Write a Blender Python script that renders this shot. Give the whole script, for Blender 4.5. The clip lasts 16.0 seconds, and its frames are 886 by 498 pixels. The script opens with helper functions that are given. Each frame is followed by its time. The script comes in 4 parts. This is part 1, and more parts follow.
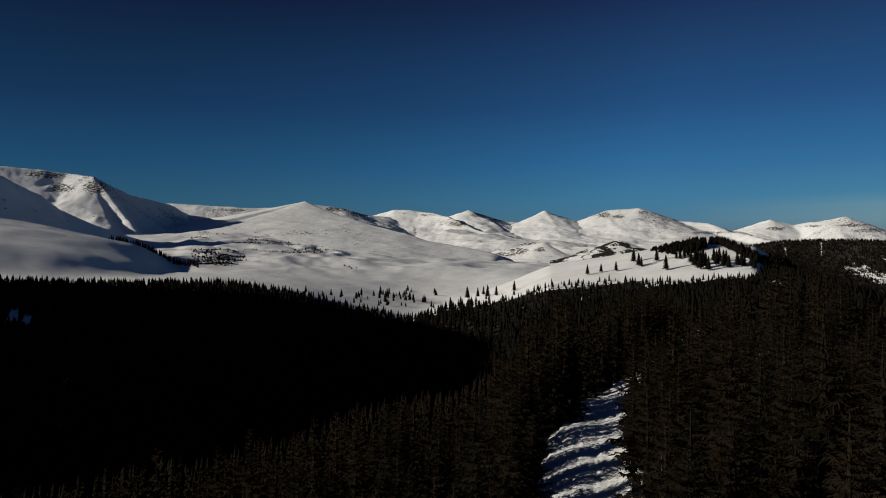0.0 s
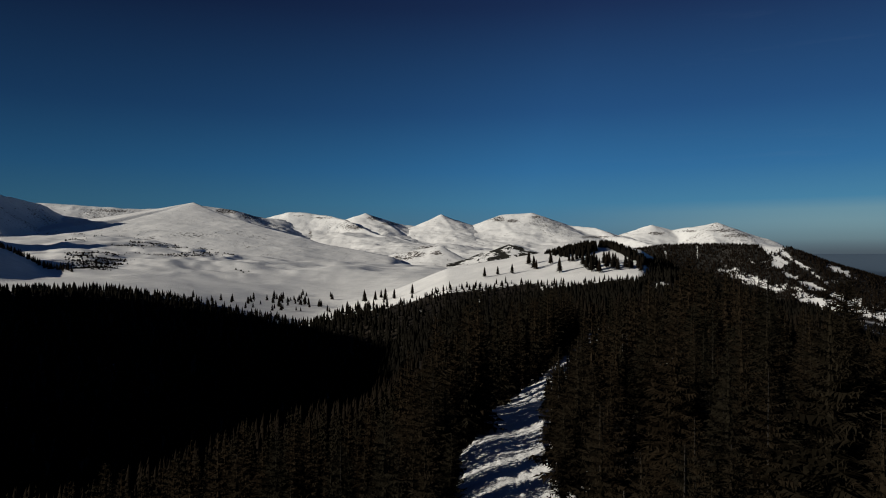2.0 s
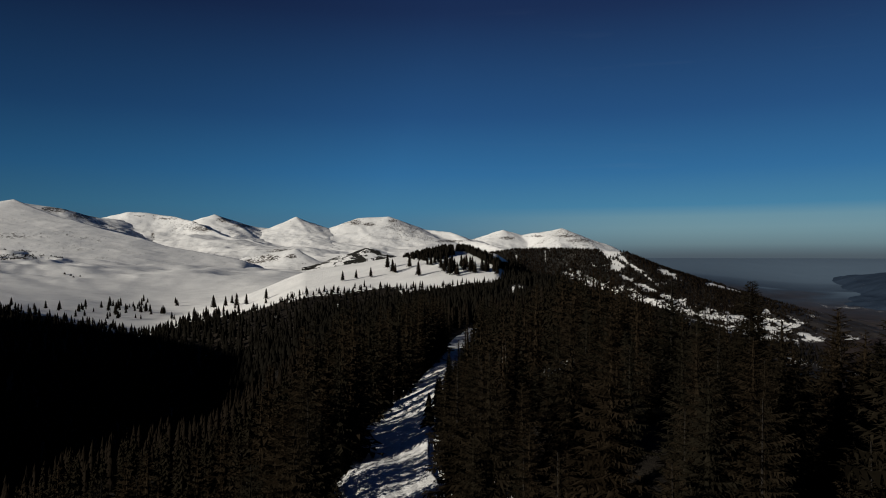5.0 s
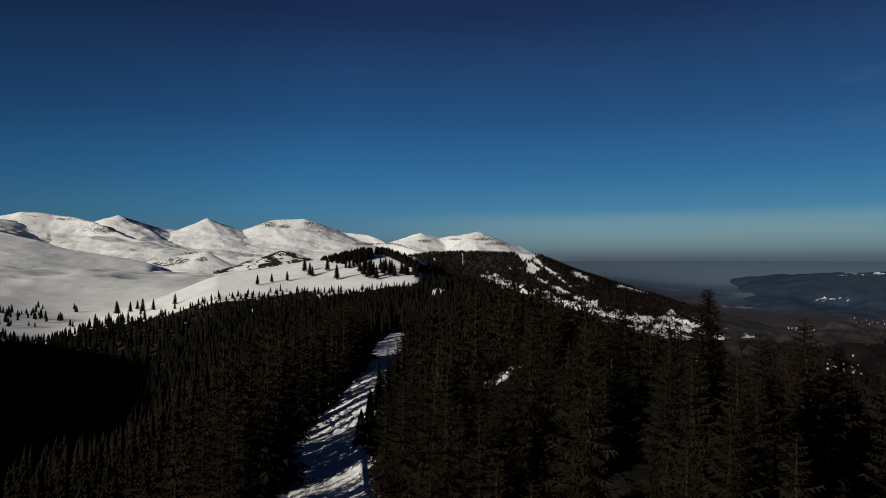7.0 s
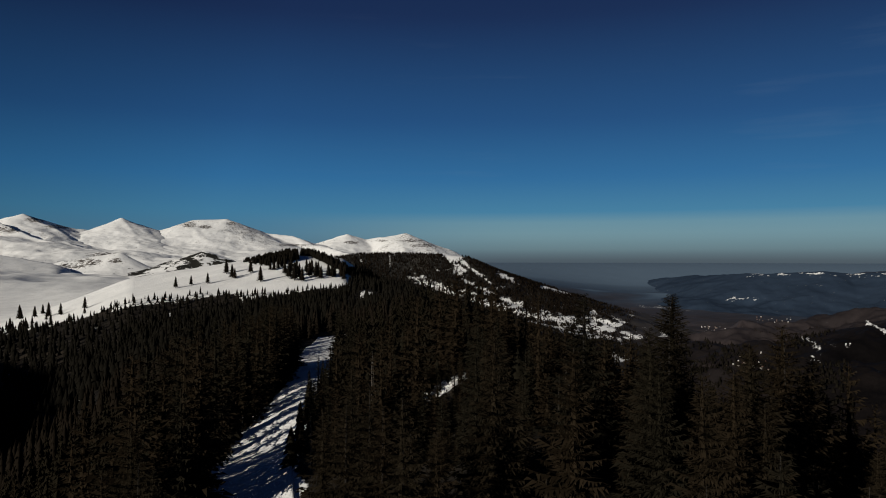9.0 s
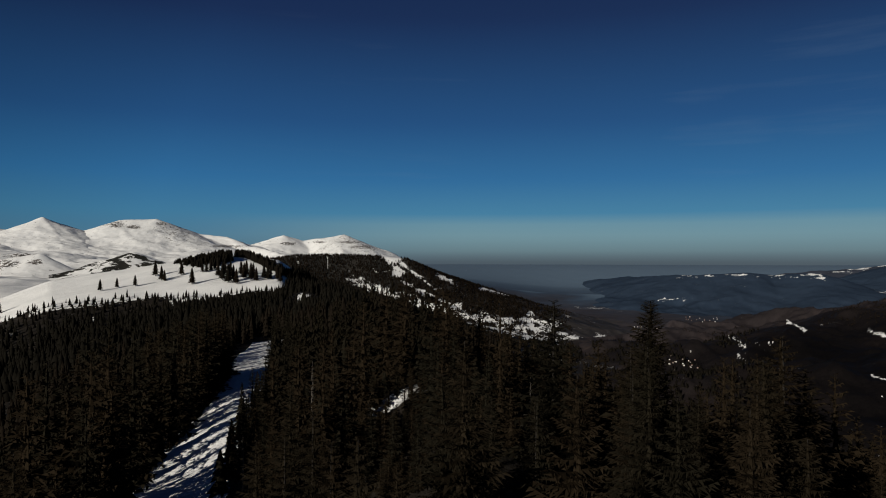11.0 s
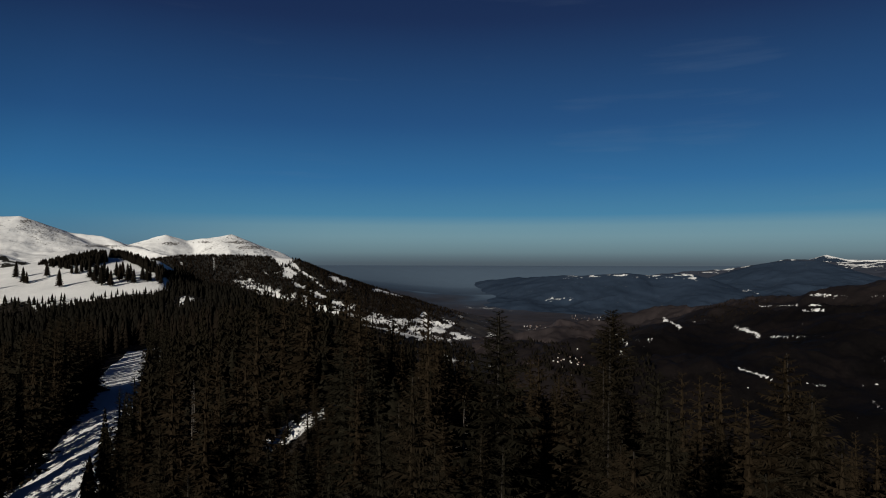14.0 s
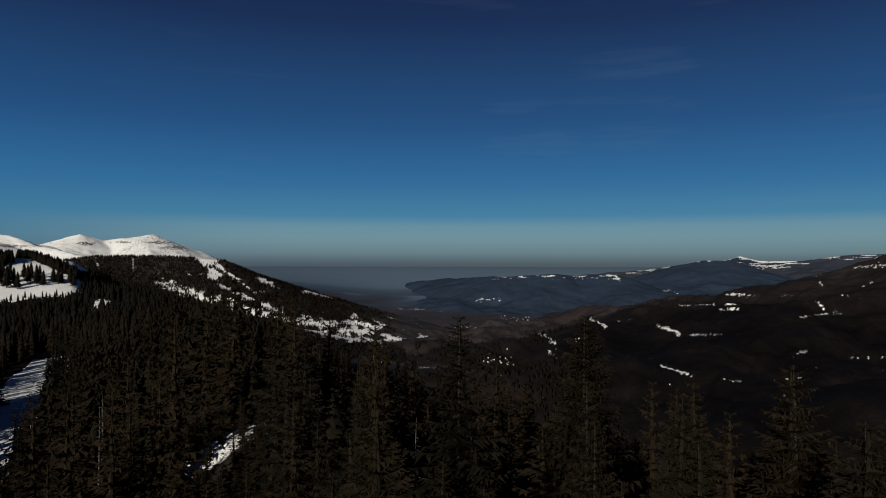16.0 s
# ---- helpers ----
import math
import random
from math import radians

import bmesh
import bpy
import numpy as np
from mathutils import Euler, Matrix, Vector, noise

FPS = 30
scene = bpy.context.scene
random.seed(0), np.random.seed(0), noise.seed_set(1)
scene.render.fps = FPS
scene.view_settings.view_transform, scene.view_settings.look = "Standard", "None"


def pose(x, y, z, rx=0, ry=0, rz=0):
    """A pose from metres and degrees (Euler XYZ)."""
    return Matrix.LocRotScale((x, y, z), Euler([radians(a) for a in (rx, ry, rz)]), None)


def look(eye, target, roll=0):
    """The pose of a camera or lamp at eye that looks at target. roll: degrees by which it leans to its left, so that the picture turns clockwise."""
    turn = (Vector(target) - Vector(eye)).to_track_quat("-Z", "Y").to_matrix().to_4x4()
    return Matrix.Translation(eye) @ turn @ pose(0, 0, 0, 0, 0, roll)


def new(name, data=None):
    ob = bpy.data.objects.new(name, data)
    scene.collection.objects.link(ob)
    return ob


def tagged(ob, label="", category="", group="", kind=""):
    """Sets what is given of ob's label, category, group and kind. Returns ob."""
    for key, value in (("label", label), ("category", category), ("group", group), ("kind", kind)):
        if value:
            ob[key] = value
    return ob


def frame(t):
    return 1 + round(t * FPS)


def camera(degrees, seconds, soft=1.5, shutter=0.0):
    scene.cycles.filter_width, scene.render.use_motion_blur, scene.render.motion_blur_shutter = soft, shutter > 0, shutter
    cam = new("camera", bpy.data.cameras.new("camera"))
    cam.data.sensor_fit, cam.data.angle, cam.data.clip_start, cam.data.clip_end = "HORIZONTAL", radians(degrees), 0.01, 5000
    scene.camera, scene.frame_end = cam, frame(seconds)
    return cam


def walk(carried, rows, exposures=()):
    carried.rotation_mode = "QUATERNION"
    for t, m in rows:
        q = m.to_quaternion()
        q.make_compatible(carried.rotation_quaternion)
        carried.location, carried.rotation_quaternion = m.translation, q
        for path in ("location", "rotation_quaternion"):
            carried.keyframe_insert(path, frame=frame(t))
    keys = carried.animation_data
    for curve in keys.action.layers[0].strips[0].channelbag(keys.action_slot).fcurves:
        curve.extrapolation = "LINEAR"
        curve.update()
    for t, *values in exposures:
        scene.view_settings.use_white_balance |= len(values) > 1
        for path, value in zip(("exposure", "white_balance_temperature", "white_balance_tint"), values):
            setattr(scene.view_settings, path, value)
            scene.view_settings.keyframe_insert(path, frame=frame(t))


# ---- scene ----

# ---- camera and its flight ----
PATH = [
    (0, 0.00, 0.00, 0.00, 0.00, -0.02, -0.21),
    (0.5, -0.10, 2.09, -0.16, 2.30, 0.05, -0.20),
    (1, -0.26, 4.13, -0.36, 4.48, 0.13, -0.20),
    (1.5, -0.38, 6.11, -0.52, 6.64, 0.18, -0.17),
    (2, -0.43, 8.01, -0.67, 8.75, 0.25, -0.17),
    (2.5, -0.46, 9.82, -0.84, 10.80, 0.31, -0.19),
    (3, -0.43, 11.49, -0.97, 12.84, 0.37, -0.18),
    (3.5, -0.40, 12.98, -0.99, 14.90, 0.44, -0.16),
    (4, -0.43, 14.49, -1.00, 16.96, 0.46, -0.10),
    (6.5, -0.66, 20.89, -0.65, 26.31, 0.73, 0.01),
    (7, -0.42, 22.30, -0.60, 27.93, 0.78, 0.00),
    (7.5, -0.16, 23.70, -0.58, 29.50, 0.81, -0.00),
    (8, 0.18, 25.05, -0.60, 31.07, 0.87, 0.01),
    (8.5, 0.56, 26.36, -0.59, 32.64, 0.90, 0.05),
    (9, 1.00, 27.53, -0.55, 34.15, 0.92, 0.05),
    (11.5, 4.17, 34.28, -0.48, 40.64, 1.09, 0.10),
    (12, 4.94, 35.73, -0.45, 41.92, 1.10, 0.10),
    (12.5, 5.79, 37.04, -0.43, 43.18, 1.11, 0.12),
    (13, 6.61, 38.30, -0.40, 44.91, 1.09, 0.09),
    (13.5, 7.32, 39.45, -0.44, 46.72, 1.12, 0.11),
    (14, 7.93, 40.47, -0.45, 48.43, 1.17, 0.12),
    (14.5, 8.52, 41.42, -0.43, 49.88, 1.18, 0.11),
    (15, 9.21, 42.43, -0.45, 51.36, 1.19, 0.13),
    (15.5, 10.04, 43.40, -0.51, 52.83, 1.22, 0.13),
    (16, 10.86, 44.43, -0.54, 54.34, 1.27, 0.13),
]
cam = camera(66.65, 16.0, soft=1.0)
walk(cam, [(t, pose(x, y, z, 90 + pitch, -roll, -yaw)) for t, x, y, z, yaw, pitch, roll in PATH])

# ---- light: low winter sun from the side, deep blue mountain sky ----
SUN_AZ, SUN_EL = -104.0, 17.0      # degrees clockwise from +y, and above the level


def toward(az, el):
    a, e = radians(az), radians(el)
    return Vector((math.sin(a) * math.cos(e), math.cos(a) * math.cos(e), math.sin(e)))


sun_data = bpy.data.lights.new("sun", "SUN")
sun_data.energy, sun_data.angle, sun_data.color = 5.0, radians(0.53), (1.0, 0.94, 0.83)
sun = new("sun", sun_data)
sun.matrix_world = look((0, 0, 0), -toward(SUN_AZ, SUN_EL))

world = bpy.data.worlds.new("winter_sky")
scene.world = world
world.use_nodes = True
wn, wl = world.node_tree.nodes, world.node_tree.links
wn.clear()
w_out, w_bg = wn.new("ShaderNodeOutputWorld"), wn.new("ShaderNodeBackground")
w_sky = wn.new("ShaderNodeTexSky")
w_sky.sky_type, w_sky.sun_disc = "NISHITA", False
w_sky.sun_elevation, w_sky.sun_rotation = radians(SUN_EL), radians(SUN_AZ)
w_sky.altitude, w_sky.air_density, w_sky.dust_density, w_sky.ozone_density = 2000, 1.0, 0.3, 2.5
w_co, w_sep = wn.new("ShaderNodeTexCoord"), wn.new("ShaderNodeSeparateXYZ")
w_ramp, w_mix = wn.new("ShaderNodeValToRGB"), wn.new("ShaderNodeMix")
w_mix.data_type = "RGBA"
w_mix.inputs[0].default_value = 0.003
cr = w_ramp.color_ramp
SKY = [(0.0, (0.01, 0.015, 0.022)), (0.48, (0.035, 0.055, 0.085)), (0.4985, (0.034, 0.053, 0.078)), (0.5035, (0.062, 0.1, 0.13)), (0.508, (0.094, 0.158, 0.19)), (0.518, (0.124, 0.222, 0.265)), (0.527, (0.108, 0.22, 0.282)), (0.535, (0.042, 0.168, 0.288)),
       (0.56, (0.019, 0.114, 0.262)), (0.6, (0.011, 0.061, 0.172)), (0.67, (0.0062, 0.0185, 0.067)), (0.74, (0.0033, 0.0085, 0.034)), (1.0, (0.002, 0.006, 0.024))]
cr.elements[0].position, cr.elements[0].color = SKY[0][0], (*SKY[0][1], 1)
cr.elements[1].position, cr.elements[1].color = SKY[-1][0], (*SKY[-1][1], 1)
for at, col in SKY[1:-1]:
    cr.elements.new(at).color = (*col, 1)
w_half = wn.new("ShaderNodeMath")
w_half.operation = "MULTIPLY_ADD"
w_half.inputs[1].default_value, w_half.inputs[2].default_value = 0.5, 0.5
wl.new(w_co.outputs["Generated"], w_sep.inputs[0])
wl.new(w_sep.outputs["Z"], w_half.inputs[0])
wl.new(w_half.outputs[0], w_ramp.inputs[0])
CLEAR = [(0.0, (0.01, 0.015, 0.022)), (0.48, (0.03, 0.055, 0.09)), (0.5, (0.042, 0.085, 0.13)), (0.518, (0.05, 0.145, 0.23)), (0.534, (0.036, 0.152, 0.268))] + [k for k in SKY if k[0] > 0.54]
w_clear, w_side, w_hazy, w_pick = wn.new("ShaderNodeValToRGB"), wn.new("ShaderNodeVectorMath"), wn.new("ShaderNodeMapRange"), wn.new("ShaderNodeMix")
cc = w_clear.color_ramp
cc.elements[0].position, cc.elements[0].color = CLEAR[0][0], (*CLEAR[0][1], 1)
cc.elements[1].position, cc.elements[1].color = CLEAR[-1][0], (*CLEAR[-1][1], 1)
for at, col in CLEAR[1:-1]:
    cc.elements.new(at).color = (*col, 1)
w_side.operation, w_pick.data_type = "DOT_PRODUCT", "RGBA"
w_side.inputs[1].default_value = toward(75, 0)
w_hazy.interpolation_type = "SMOOTHSTEP"
w_hazy.inputs["From Min"].default_value, w_hazy.inputs["From Max"].default_value = 0.5, 0.85
wl.new(w_co.outputs["Generated"], w_side.inputs[0])
wl.new(w_side.outputs["Value"], w_hazy.inputs["Value"])
wl.new(w_half.outputs[0], w_clear.inputs[0])
wl.new(w_hazy.outputs[0], w_pick.inputs[0])
wl.new(w_clear.outputs[0], w_pick.inputs[6])
wl.new(w_ramp.outputs[0], w_pick.inputs[7])
wl.new(w_pick.outputs[2], w_mix.inputs[6])
wl.new(w_sky.outputs[0], w_mix.inputs[7])
w_map, w_wisp, w_thin, w_cirrus = wn.new("ShaderNodeMapping"), wn.new("ShaderNodeTexNoise"), wn.new("ShaderNodeMapRange"), wn.new("ShaderNodeMix")
w_map.inputs["Rotation"].default_value = (radians(4), radians(-3), 0)
w_map.inputs["Scale"].default_value = (1.3, 1.3, 17.0)
w_wisp.inputs["Scale"].default_value, w_wisp.inputs["Detail"].default_value, w_wisp.inputs["Roughness"].default_value = 1.7, 7.0, 0.6
w_thin.inputs["From Min"].default_value, w_thin.inputs["From Max"].default_value, w_thin.inputs["To Max"].default_value = 0.58, 0.88, 0.12
w_cirrus.data_type = "RGBA"
w_cirrus.inputs[7].default_value = (0.16, 0.22, 0.3, 1)
wl.new(w_co.outputs["Generated"], w_map.inputs[0])
wl.new(w_map.outputs[0], w_wisp.inputs["Vector"])
wl.new(w_wisp.outputs["Fac"], w_thin.inputs["Value"])
w_east = wn.new("ShaderNodeMath")
w_east.operation = "MULTIPLY"
wl.new(w_thin.outputs[0], w_east.inputs[0])
wl.new(w_hazy.outputs[0], w_east.inputs[1])
wl.new(w_east.outputs[0], w_cirrus.inputs[0])
wl.new(w_mix.outputs[2], w_cirrus.inputs[6])
# two thin veils of cirrus high in the east
veils = w_wisp.outputs["Fac"]
for az, el, size in ((70.1, 14.2, 0.993), (61.5, 10.4, 0.996)):
    near_veil, veil, gain = wn.new("ShaderNodeVectorMath"), wn.new("ShaderNodeMapRange"), wn.new("ShaderNodeMath")
    near_veil.operation, gain.operation = "DOT_PRODUCT", "ADD"
    near_veil.inputs[1].default_value = toward(az, el)
    veil.interpolation_type = "SMOOTHSTEP"
    veil.inputs["From Min"].default_value, veil.inputs["To Max"].default_value, veil.inputs["From Max"].default_value = size, 0.12, 0.9995
    wl.new(w_co.outputs["Generated"], near_veil.inputs[0])
    wl.new(near_veil.outputs["Value"], veil.inputs["Value"])
    wl.new(veils, gain.inputs[0])
    wl.new(veil.outputs[0], gain.inputs[1])
    veils = gain.outputs[0]
wl.new(veils, w_thin.inputs["Value"])
# the sky darkens about this bearing, partly in place of lens vignetting
w_dot, w_deep, w_dark = wn.new("ShaderNodeVectorMath"), wn.new("ShaderNodeMapRange"), wn.new("ShaderNodeVectorMath")
w_dot.operation, w_dark.operation = "DOT_PRODUCT", "SCALE"
w_dot.inputs[1].default_value = toward(-40, 22)
w_deep.inputs["From Min"].default_value, w_deep.inputs["From Max"].default_value = 0.55, 1.0
w_deep.inputs["To Min"].default_value, w_deep.inputs["To Max"].default_value = 1.0, 0.42
wl.new(w_co.outputs["Generated"], w_dot.inputs[0])
wl.new(w_dot.outputs["Value"], w_deep.inputs["Value"])
wl.new(w_cirrus.outputs[2], w_dark.inputs[0])
wl.new(w_deep.outputs[0], w_dark.inputs["Scale"])
wl.new(w_dark.outputs[0], w_bg.inputs[0])
w_bg.inputs[1].default_value = 1.12
wl.new(w_bg.outputs[0], w_out.inputs[0])


# ---- materials ----
def material(name, rough=0.8):
    m = bpy.data.materials.new(name)
    m.use_nodes = True
    nt = m.node_tree
    b = nt.nodes["Principled BSDF"]
    b.inputs["Roughness"].default_value = rough
    b.inputs["Specular IOR Level"].default_value = 0.2
    return m, nt.nodes, nt.links, b


def noise_node(nodes, links, coord, scale, detail=6.0, rough=0.55):
    n = nodes.new("ShaderNodeTexNoise")
    n.inputs["Scale"].default_value, n.inputs["Detail"].default_value, n.inputs["Roughness"].default_value = scale, detail, rough
    links.new(coord, n.inputs["Vector"])
    return n.outputs["Fac"]


def ramp_node(nodes, links, fac, stops):
    r = nodes.new("ShaderNodeValToRGB")
    e = r.color_ramp.elements
    e[0].position, e[0].color = stops[0][0], (*stops[0][1], 1)
    e[1].position, e[1].color = stops[-1][0], (*stops[-1][1], 1)
    for at, col in stops[1:-1]:
        e.new(at).color = (*col, 1)
    links.new(fac, r.inputs[0])
    return r.outputs[0]


def mix_node(nodes, links, fac, a, b, blend="MIX"):
    m = nodes.new("ShaderNodeMix")
    m.data_type, m.blend_type = "RGBA", blend
    for value, socket in ((fac, m.inputs[0]), (a, m.inputs[6]), (b, m.inputs[7])):
        if isinstance(value, (int, float)):
            socket.default_value = value
        elif isinstance(value, tuple):
            socket.default_value = (*value, 1)
        else:
            links.new(value, socket)
    return m.outputs[2]


def math_node(nodes, links, op, a, b=0.0, c=None):
    m = nodes.new("ShaderNodeMath")
    m.operation = op
    for value, socket in zip((a, b, c), m.inputs):
        if value is None:
            continue
        if isinstance(value, (int, float)):
            socket.default_value = value
        else:
            links.new(value, socket)
    return m.outputs[0]


def land_material(name, wood_dark, wood_light, grain, speckle=1.2, relief=0.7, mottle=1.0):
    """Snow, and woods or a darkened floor where the attribute 'wood' says so; 'rock' bares stone."""
    m, n, l, b = material(name, 0.75)
    b.inputs["Specular IOR Level"].default_value = 0.06
    co = n.new("ShaderNodeNewGeometry").outputs["Position"]
    wood, rock = n.new("ShaderNodeAttribute"), n.new("ShaderNodeAttribute")
    wood.attribute_name, rock.attribute_name = "wood", "rock"
    band = n.new("ShaderNodeMapping")
    band.inputs["Scale"].default_value = (1.0, 1.0, 2.6)
    l.new(co, band.inputs["Vector"])
    ledge = noise_node(n, l, band.outputs[0], grain * 1.3, 9, 0.72)
    fine, mid = noise_node(n, l, co, grain, 8, 0.65), noise_node(n, l, co, grain * 0.13, 6, 0.6)
    snow = ramp_node(n, l, mid, [(0.3, (0.64, 0.64, 0.632)), (0.7, (0.77, 0.765, 0.75))])
    # haze is painted into the woods' colour, brown to blue with distance
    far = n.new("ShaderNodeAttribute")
    far.attribute_name = "haze_tint"
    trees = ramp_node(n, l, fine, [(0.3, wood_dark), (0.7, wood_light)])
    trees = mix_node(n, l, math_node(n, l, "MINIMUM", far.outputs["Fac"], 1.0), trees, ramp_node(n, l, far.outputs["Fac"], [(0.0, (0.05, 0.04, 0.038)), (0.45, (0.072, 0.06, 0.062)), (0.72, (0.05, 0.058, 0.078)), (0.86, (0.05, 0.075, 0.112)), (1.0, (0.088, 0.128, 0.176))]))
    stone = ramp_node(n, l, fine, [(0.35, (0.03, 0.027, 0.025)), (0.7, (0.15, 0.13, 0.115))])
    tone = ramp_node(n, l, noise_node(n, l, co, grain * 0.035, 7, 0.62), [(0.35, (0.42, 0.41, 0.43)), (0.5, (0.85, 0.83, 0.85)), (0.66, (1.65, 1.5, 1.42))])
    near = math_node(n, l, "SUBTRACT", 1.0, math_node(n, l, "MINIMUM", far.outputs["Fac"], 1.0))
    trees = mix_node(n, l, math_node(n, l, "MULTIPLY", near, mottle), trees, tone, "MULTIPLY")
    cut = math_node(n, l, "ADD", wood.outputs["Fac"], math_node(n, l, "MULTIPLY_ADD", fine, speckle, -0.5 * speckle))
    cut = ramp_node(n, l, cut, [(0.46, (0, 0, 0)), (0.54, (1, 1, 1))])
    bare = math_node(n, l, "ADD", rock.outputs["Fac"], math_node(n, l, "MULTIPLY_ADD", ledge, 3.6, -1.8))
    bare = ramp_node(n, l, bare, [(0.62, (0, 0, 0)), (0.69, (1, 1, 1))])
    l.new(mix_node(n, l, cut, mix_node(n, l, bare, snow, stone), trees), b.inputs["Base Color"])
    bump = n.new("ShaderNodeBump")
    bump.inputs["Distance"].default_value = 0.22 / grain
    l.new(math_node(n, l, "MULTIPLY", near, relief), bump.inputs["Strength"])
    l.new(fine, bump.inputs["Height"])
    steps = n.new("ShaderNodeBump")
    steps.inputs["Distance"].default_value = 0.3 / grain
    l.new(math_node(n, l, "MULTIPLY", near, 0.7 * relief), steps.inputs["Strength"])
    l.new(ledge, steps.inputs["Height"])
    l.new(bump.outputs[0], steps.inputs["Normal"])
    l.new(steps.outputs[0], b.inputs["Normal"])
    return m


M_NEAR = land_material("snow_and_dark_floor", (0.01, 0.009, 0.0075), (0.026, 0.022, 0.017), 0.35)
M_MOUNT = land_material("mountain_snow", (0.018, 0.02, 0.016), (0.04, 0.038, 0.03), 0.06, 3.2, 0.22)
M_FIR = land_material("wooded_mountain", (0.016, 0.018, 0.016), (0.028, 0.028, 0.024), 0.26, 3.0)
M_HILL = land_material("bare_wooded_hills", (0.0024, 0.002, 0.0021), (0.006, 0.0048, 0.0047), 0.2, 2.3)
# the haze of distance is painted into these woods as blue
M_HAZEBLUE = land_material("far_hills", (0.018, 0.03, 0.05), (0.023, 0.036, 0.058), 0.15, 2.4, 0.12, 0.25)


def needle_material(name, dark, light):
    m, n, l, b = material(name, 0.75)
    co = n.new("ShaderNodeNewGeometry").outputs["Position"]
    info = n.new("ShaderNodeObjectInfo")
    b.inputs["Specular IOR Level"].default_value = 0.0
    f = noise_node(n, l, co, 2.2, 5, 0.6)
    col = ramp_node(n, l, f, [(0.3, dark), (0.75, light)])
    tint = ramp_node(n, l, info.outputs["Random"], [(0.0, (0.75, 0.8, 0.75)), (1.0, (1.15, 1.0, 0.85))])
    l.new(mix_node(n, l, 1.0, col, tint, "MULTIPLY"), b.inputs["Base Color"])
    return m


M_NEEDLE = needle_material("spruce_needles", (0.0096, 0.0081, 0.006), (0.0165, 0.0136, 0.0098))
M_NEEDLE_FAR = needle_material("distant_spruce_needles", (0.0066, 0.0057, 0.0049), (0.0108, 0.0092, 0.0076))


def bark_material(name, dark, light):
    m, n, l, b = material(name, 0.9)
    b.inputs["Specular IOR Level"].default_value = 0.1
    co = n.new("ShaderNodeTexCoord").outputs["Object"]
    f = noise_node(n, l, co, 6.0, 6, 0.7)
    l.new(ramp_node(n, l, f, [(0.3, dark), (0.7, light)]), b.inputs["Base Color"])
    bump = n.new("ShaderNodeBump")
    bump.inputs["Strength"].default_value = 0.5
    l.new(f, bump.inputs["Height"])
    l.new(bump.outputs[0], b.inputs["Normal"])
    return m


M_BARK = bark_material("spruce_bark", (0.009, 0.0078, 0.0066), (0.024, 0.0205, 0.0175))
M_DEAD = bark_material("weathered_dead_wood", (0.04, 0.035, 0.03), (0.13, 0.115, 0.1))


# ---- shape of the land ----
def lattice(ix, iy, seed):
    h = (ix * 374761393 + iy * 668265263 + seed * 974634777) & 0xFFFFFFFF
    h = ((h ^ (h >> 13)) * 1274126177) & 0xFFFFFFFF
    return ((h ^ (h >> 16)) & 0xFFFF) / 65535.0


def value_noise(x, y, seed):
    fx, fy = np.floor(x), np.floor(y)
    u, v = x - fx, y - fy
    u, v = u * u * u * (u * (u * 6 - 15) + 10), v * v * v * (v * (v * 6 - 15) + 10)
    ix, iy = fx.astype(np.int64), fy.astype(np.int64)
    a, b = lattice(ix, iy, seed), lattice(ix + 1, iy, seed)
    c, d = lattice(ix, iy + 1, seed), lattice(ix + 1, iy + 1, seed)
    return (a + (b - a) * u) * (1 - v) + (c + (d - c) * u) * v


def fbm(x, y, size, octaves=5, seed=1, gain=0.5):
    """Rolling noise about 0, its largest waves as long as size in metres."""
    total, amp, s = 0.0, 1.0, 1.0 / size
    for k in range(octaves):
        total = total + amp * (value_noise(x * s + 17.3 * k, y * s - 9.1 * k, seed + k) - 0.5)
        amp, s = amp * gain, s * 2.03
    return total


def polar(x, y):
    return np.degrees(np.arctan2(x, y)), np.hypot(x, y)


def place(az, r, z=0.0):
    return (r * math.sin(radians(az)), r * math.cos(radians(az)), z)


BASE_AZ = np.array([-180, -90, -40, -20, 0, 12, 20, 28, 36, 50, 65, 90, 180.0])
BASE_R = np.array([10, 70, 140, 280, 480, 650, 850, 1300, 2000, 3000, 4000, 4960.0])
BASE_ROWS = (
    "-20 -20 -21 -21 -20 -20 -20 -20 -20 -20 -21 -21 -20",
    "-20 -30 -33 -31 -26 -20 -18 -14 -17 -20.5 -21.5 -23 -20",
    "-20 -45 -58 -53 -41 -26 -21.5 -15 -24 -37 -41 -48 -20",
    "-20 -40 -88 -84 -66 -40 -30 -28 -34 -78 -115 -140 -20",
    "0 0 -105 -102 -85 -48 -34 -27 -44 -120 -170 -190 0",
    "20 20 -80 -86 -98 -46 -35 -30 -56 -155 -198 -210 20",
    "40 60 -38 -38 -82 -47 -32 -55 -95 -185 -212 -215 40",
    "60 90 0 -42 -62 -50 -55 -105 -150 -200 -214 -190 60",
    "60 60 5 -8 -38 -60 -52 -85 -135 -205 -214 -160 60",
    "60 80 50 60 -50 -60 -48 -70 -120 -206 -214 -160 60",
    "60 100 110 120 -10 10 40 -10 -80 -150 -160 -80 60",
    "60 100 110 130 40 40 50 10 -21 -21 -21 -10 60")
BASE_Z = np.array([[float(v) for v in row.split()] for row in BASE_ROWS])


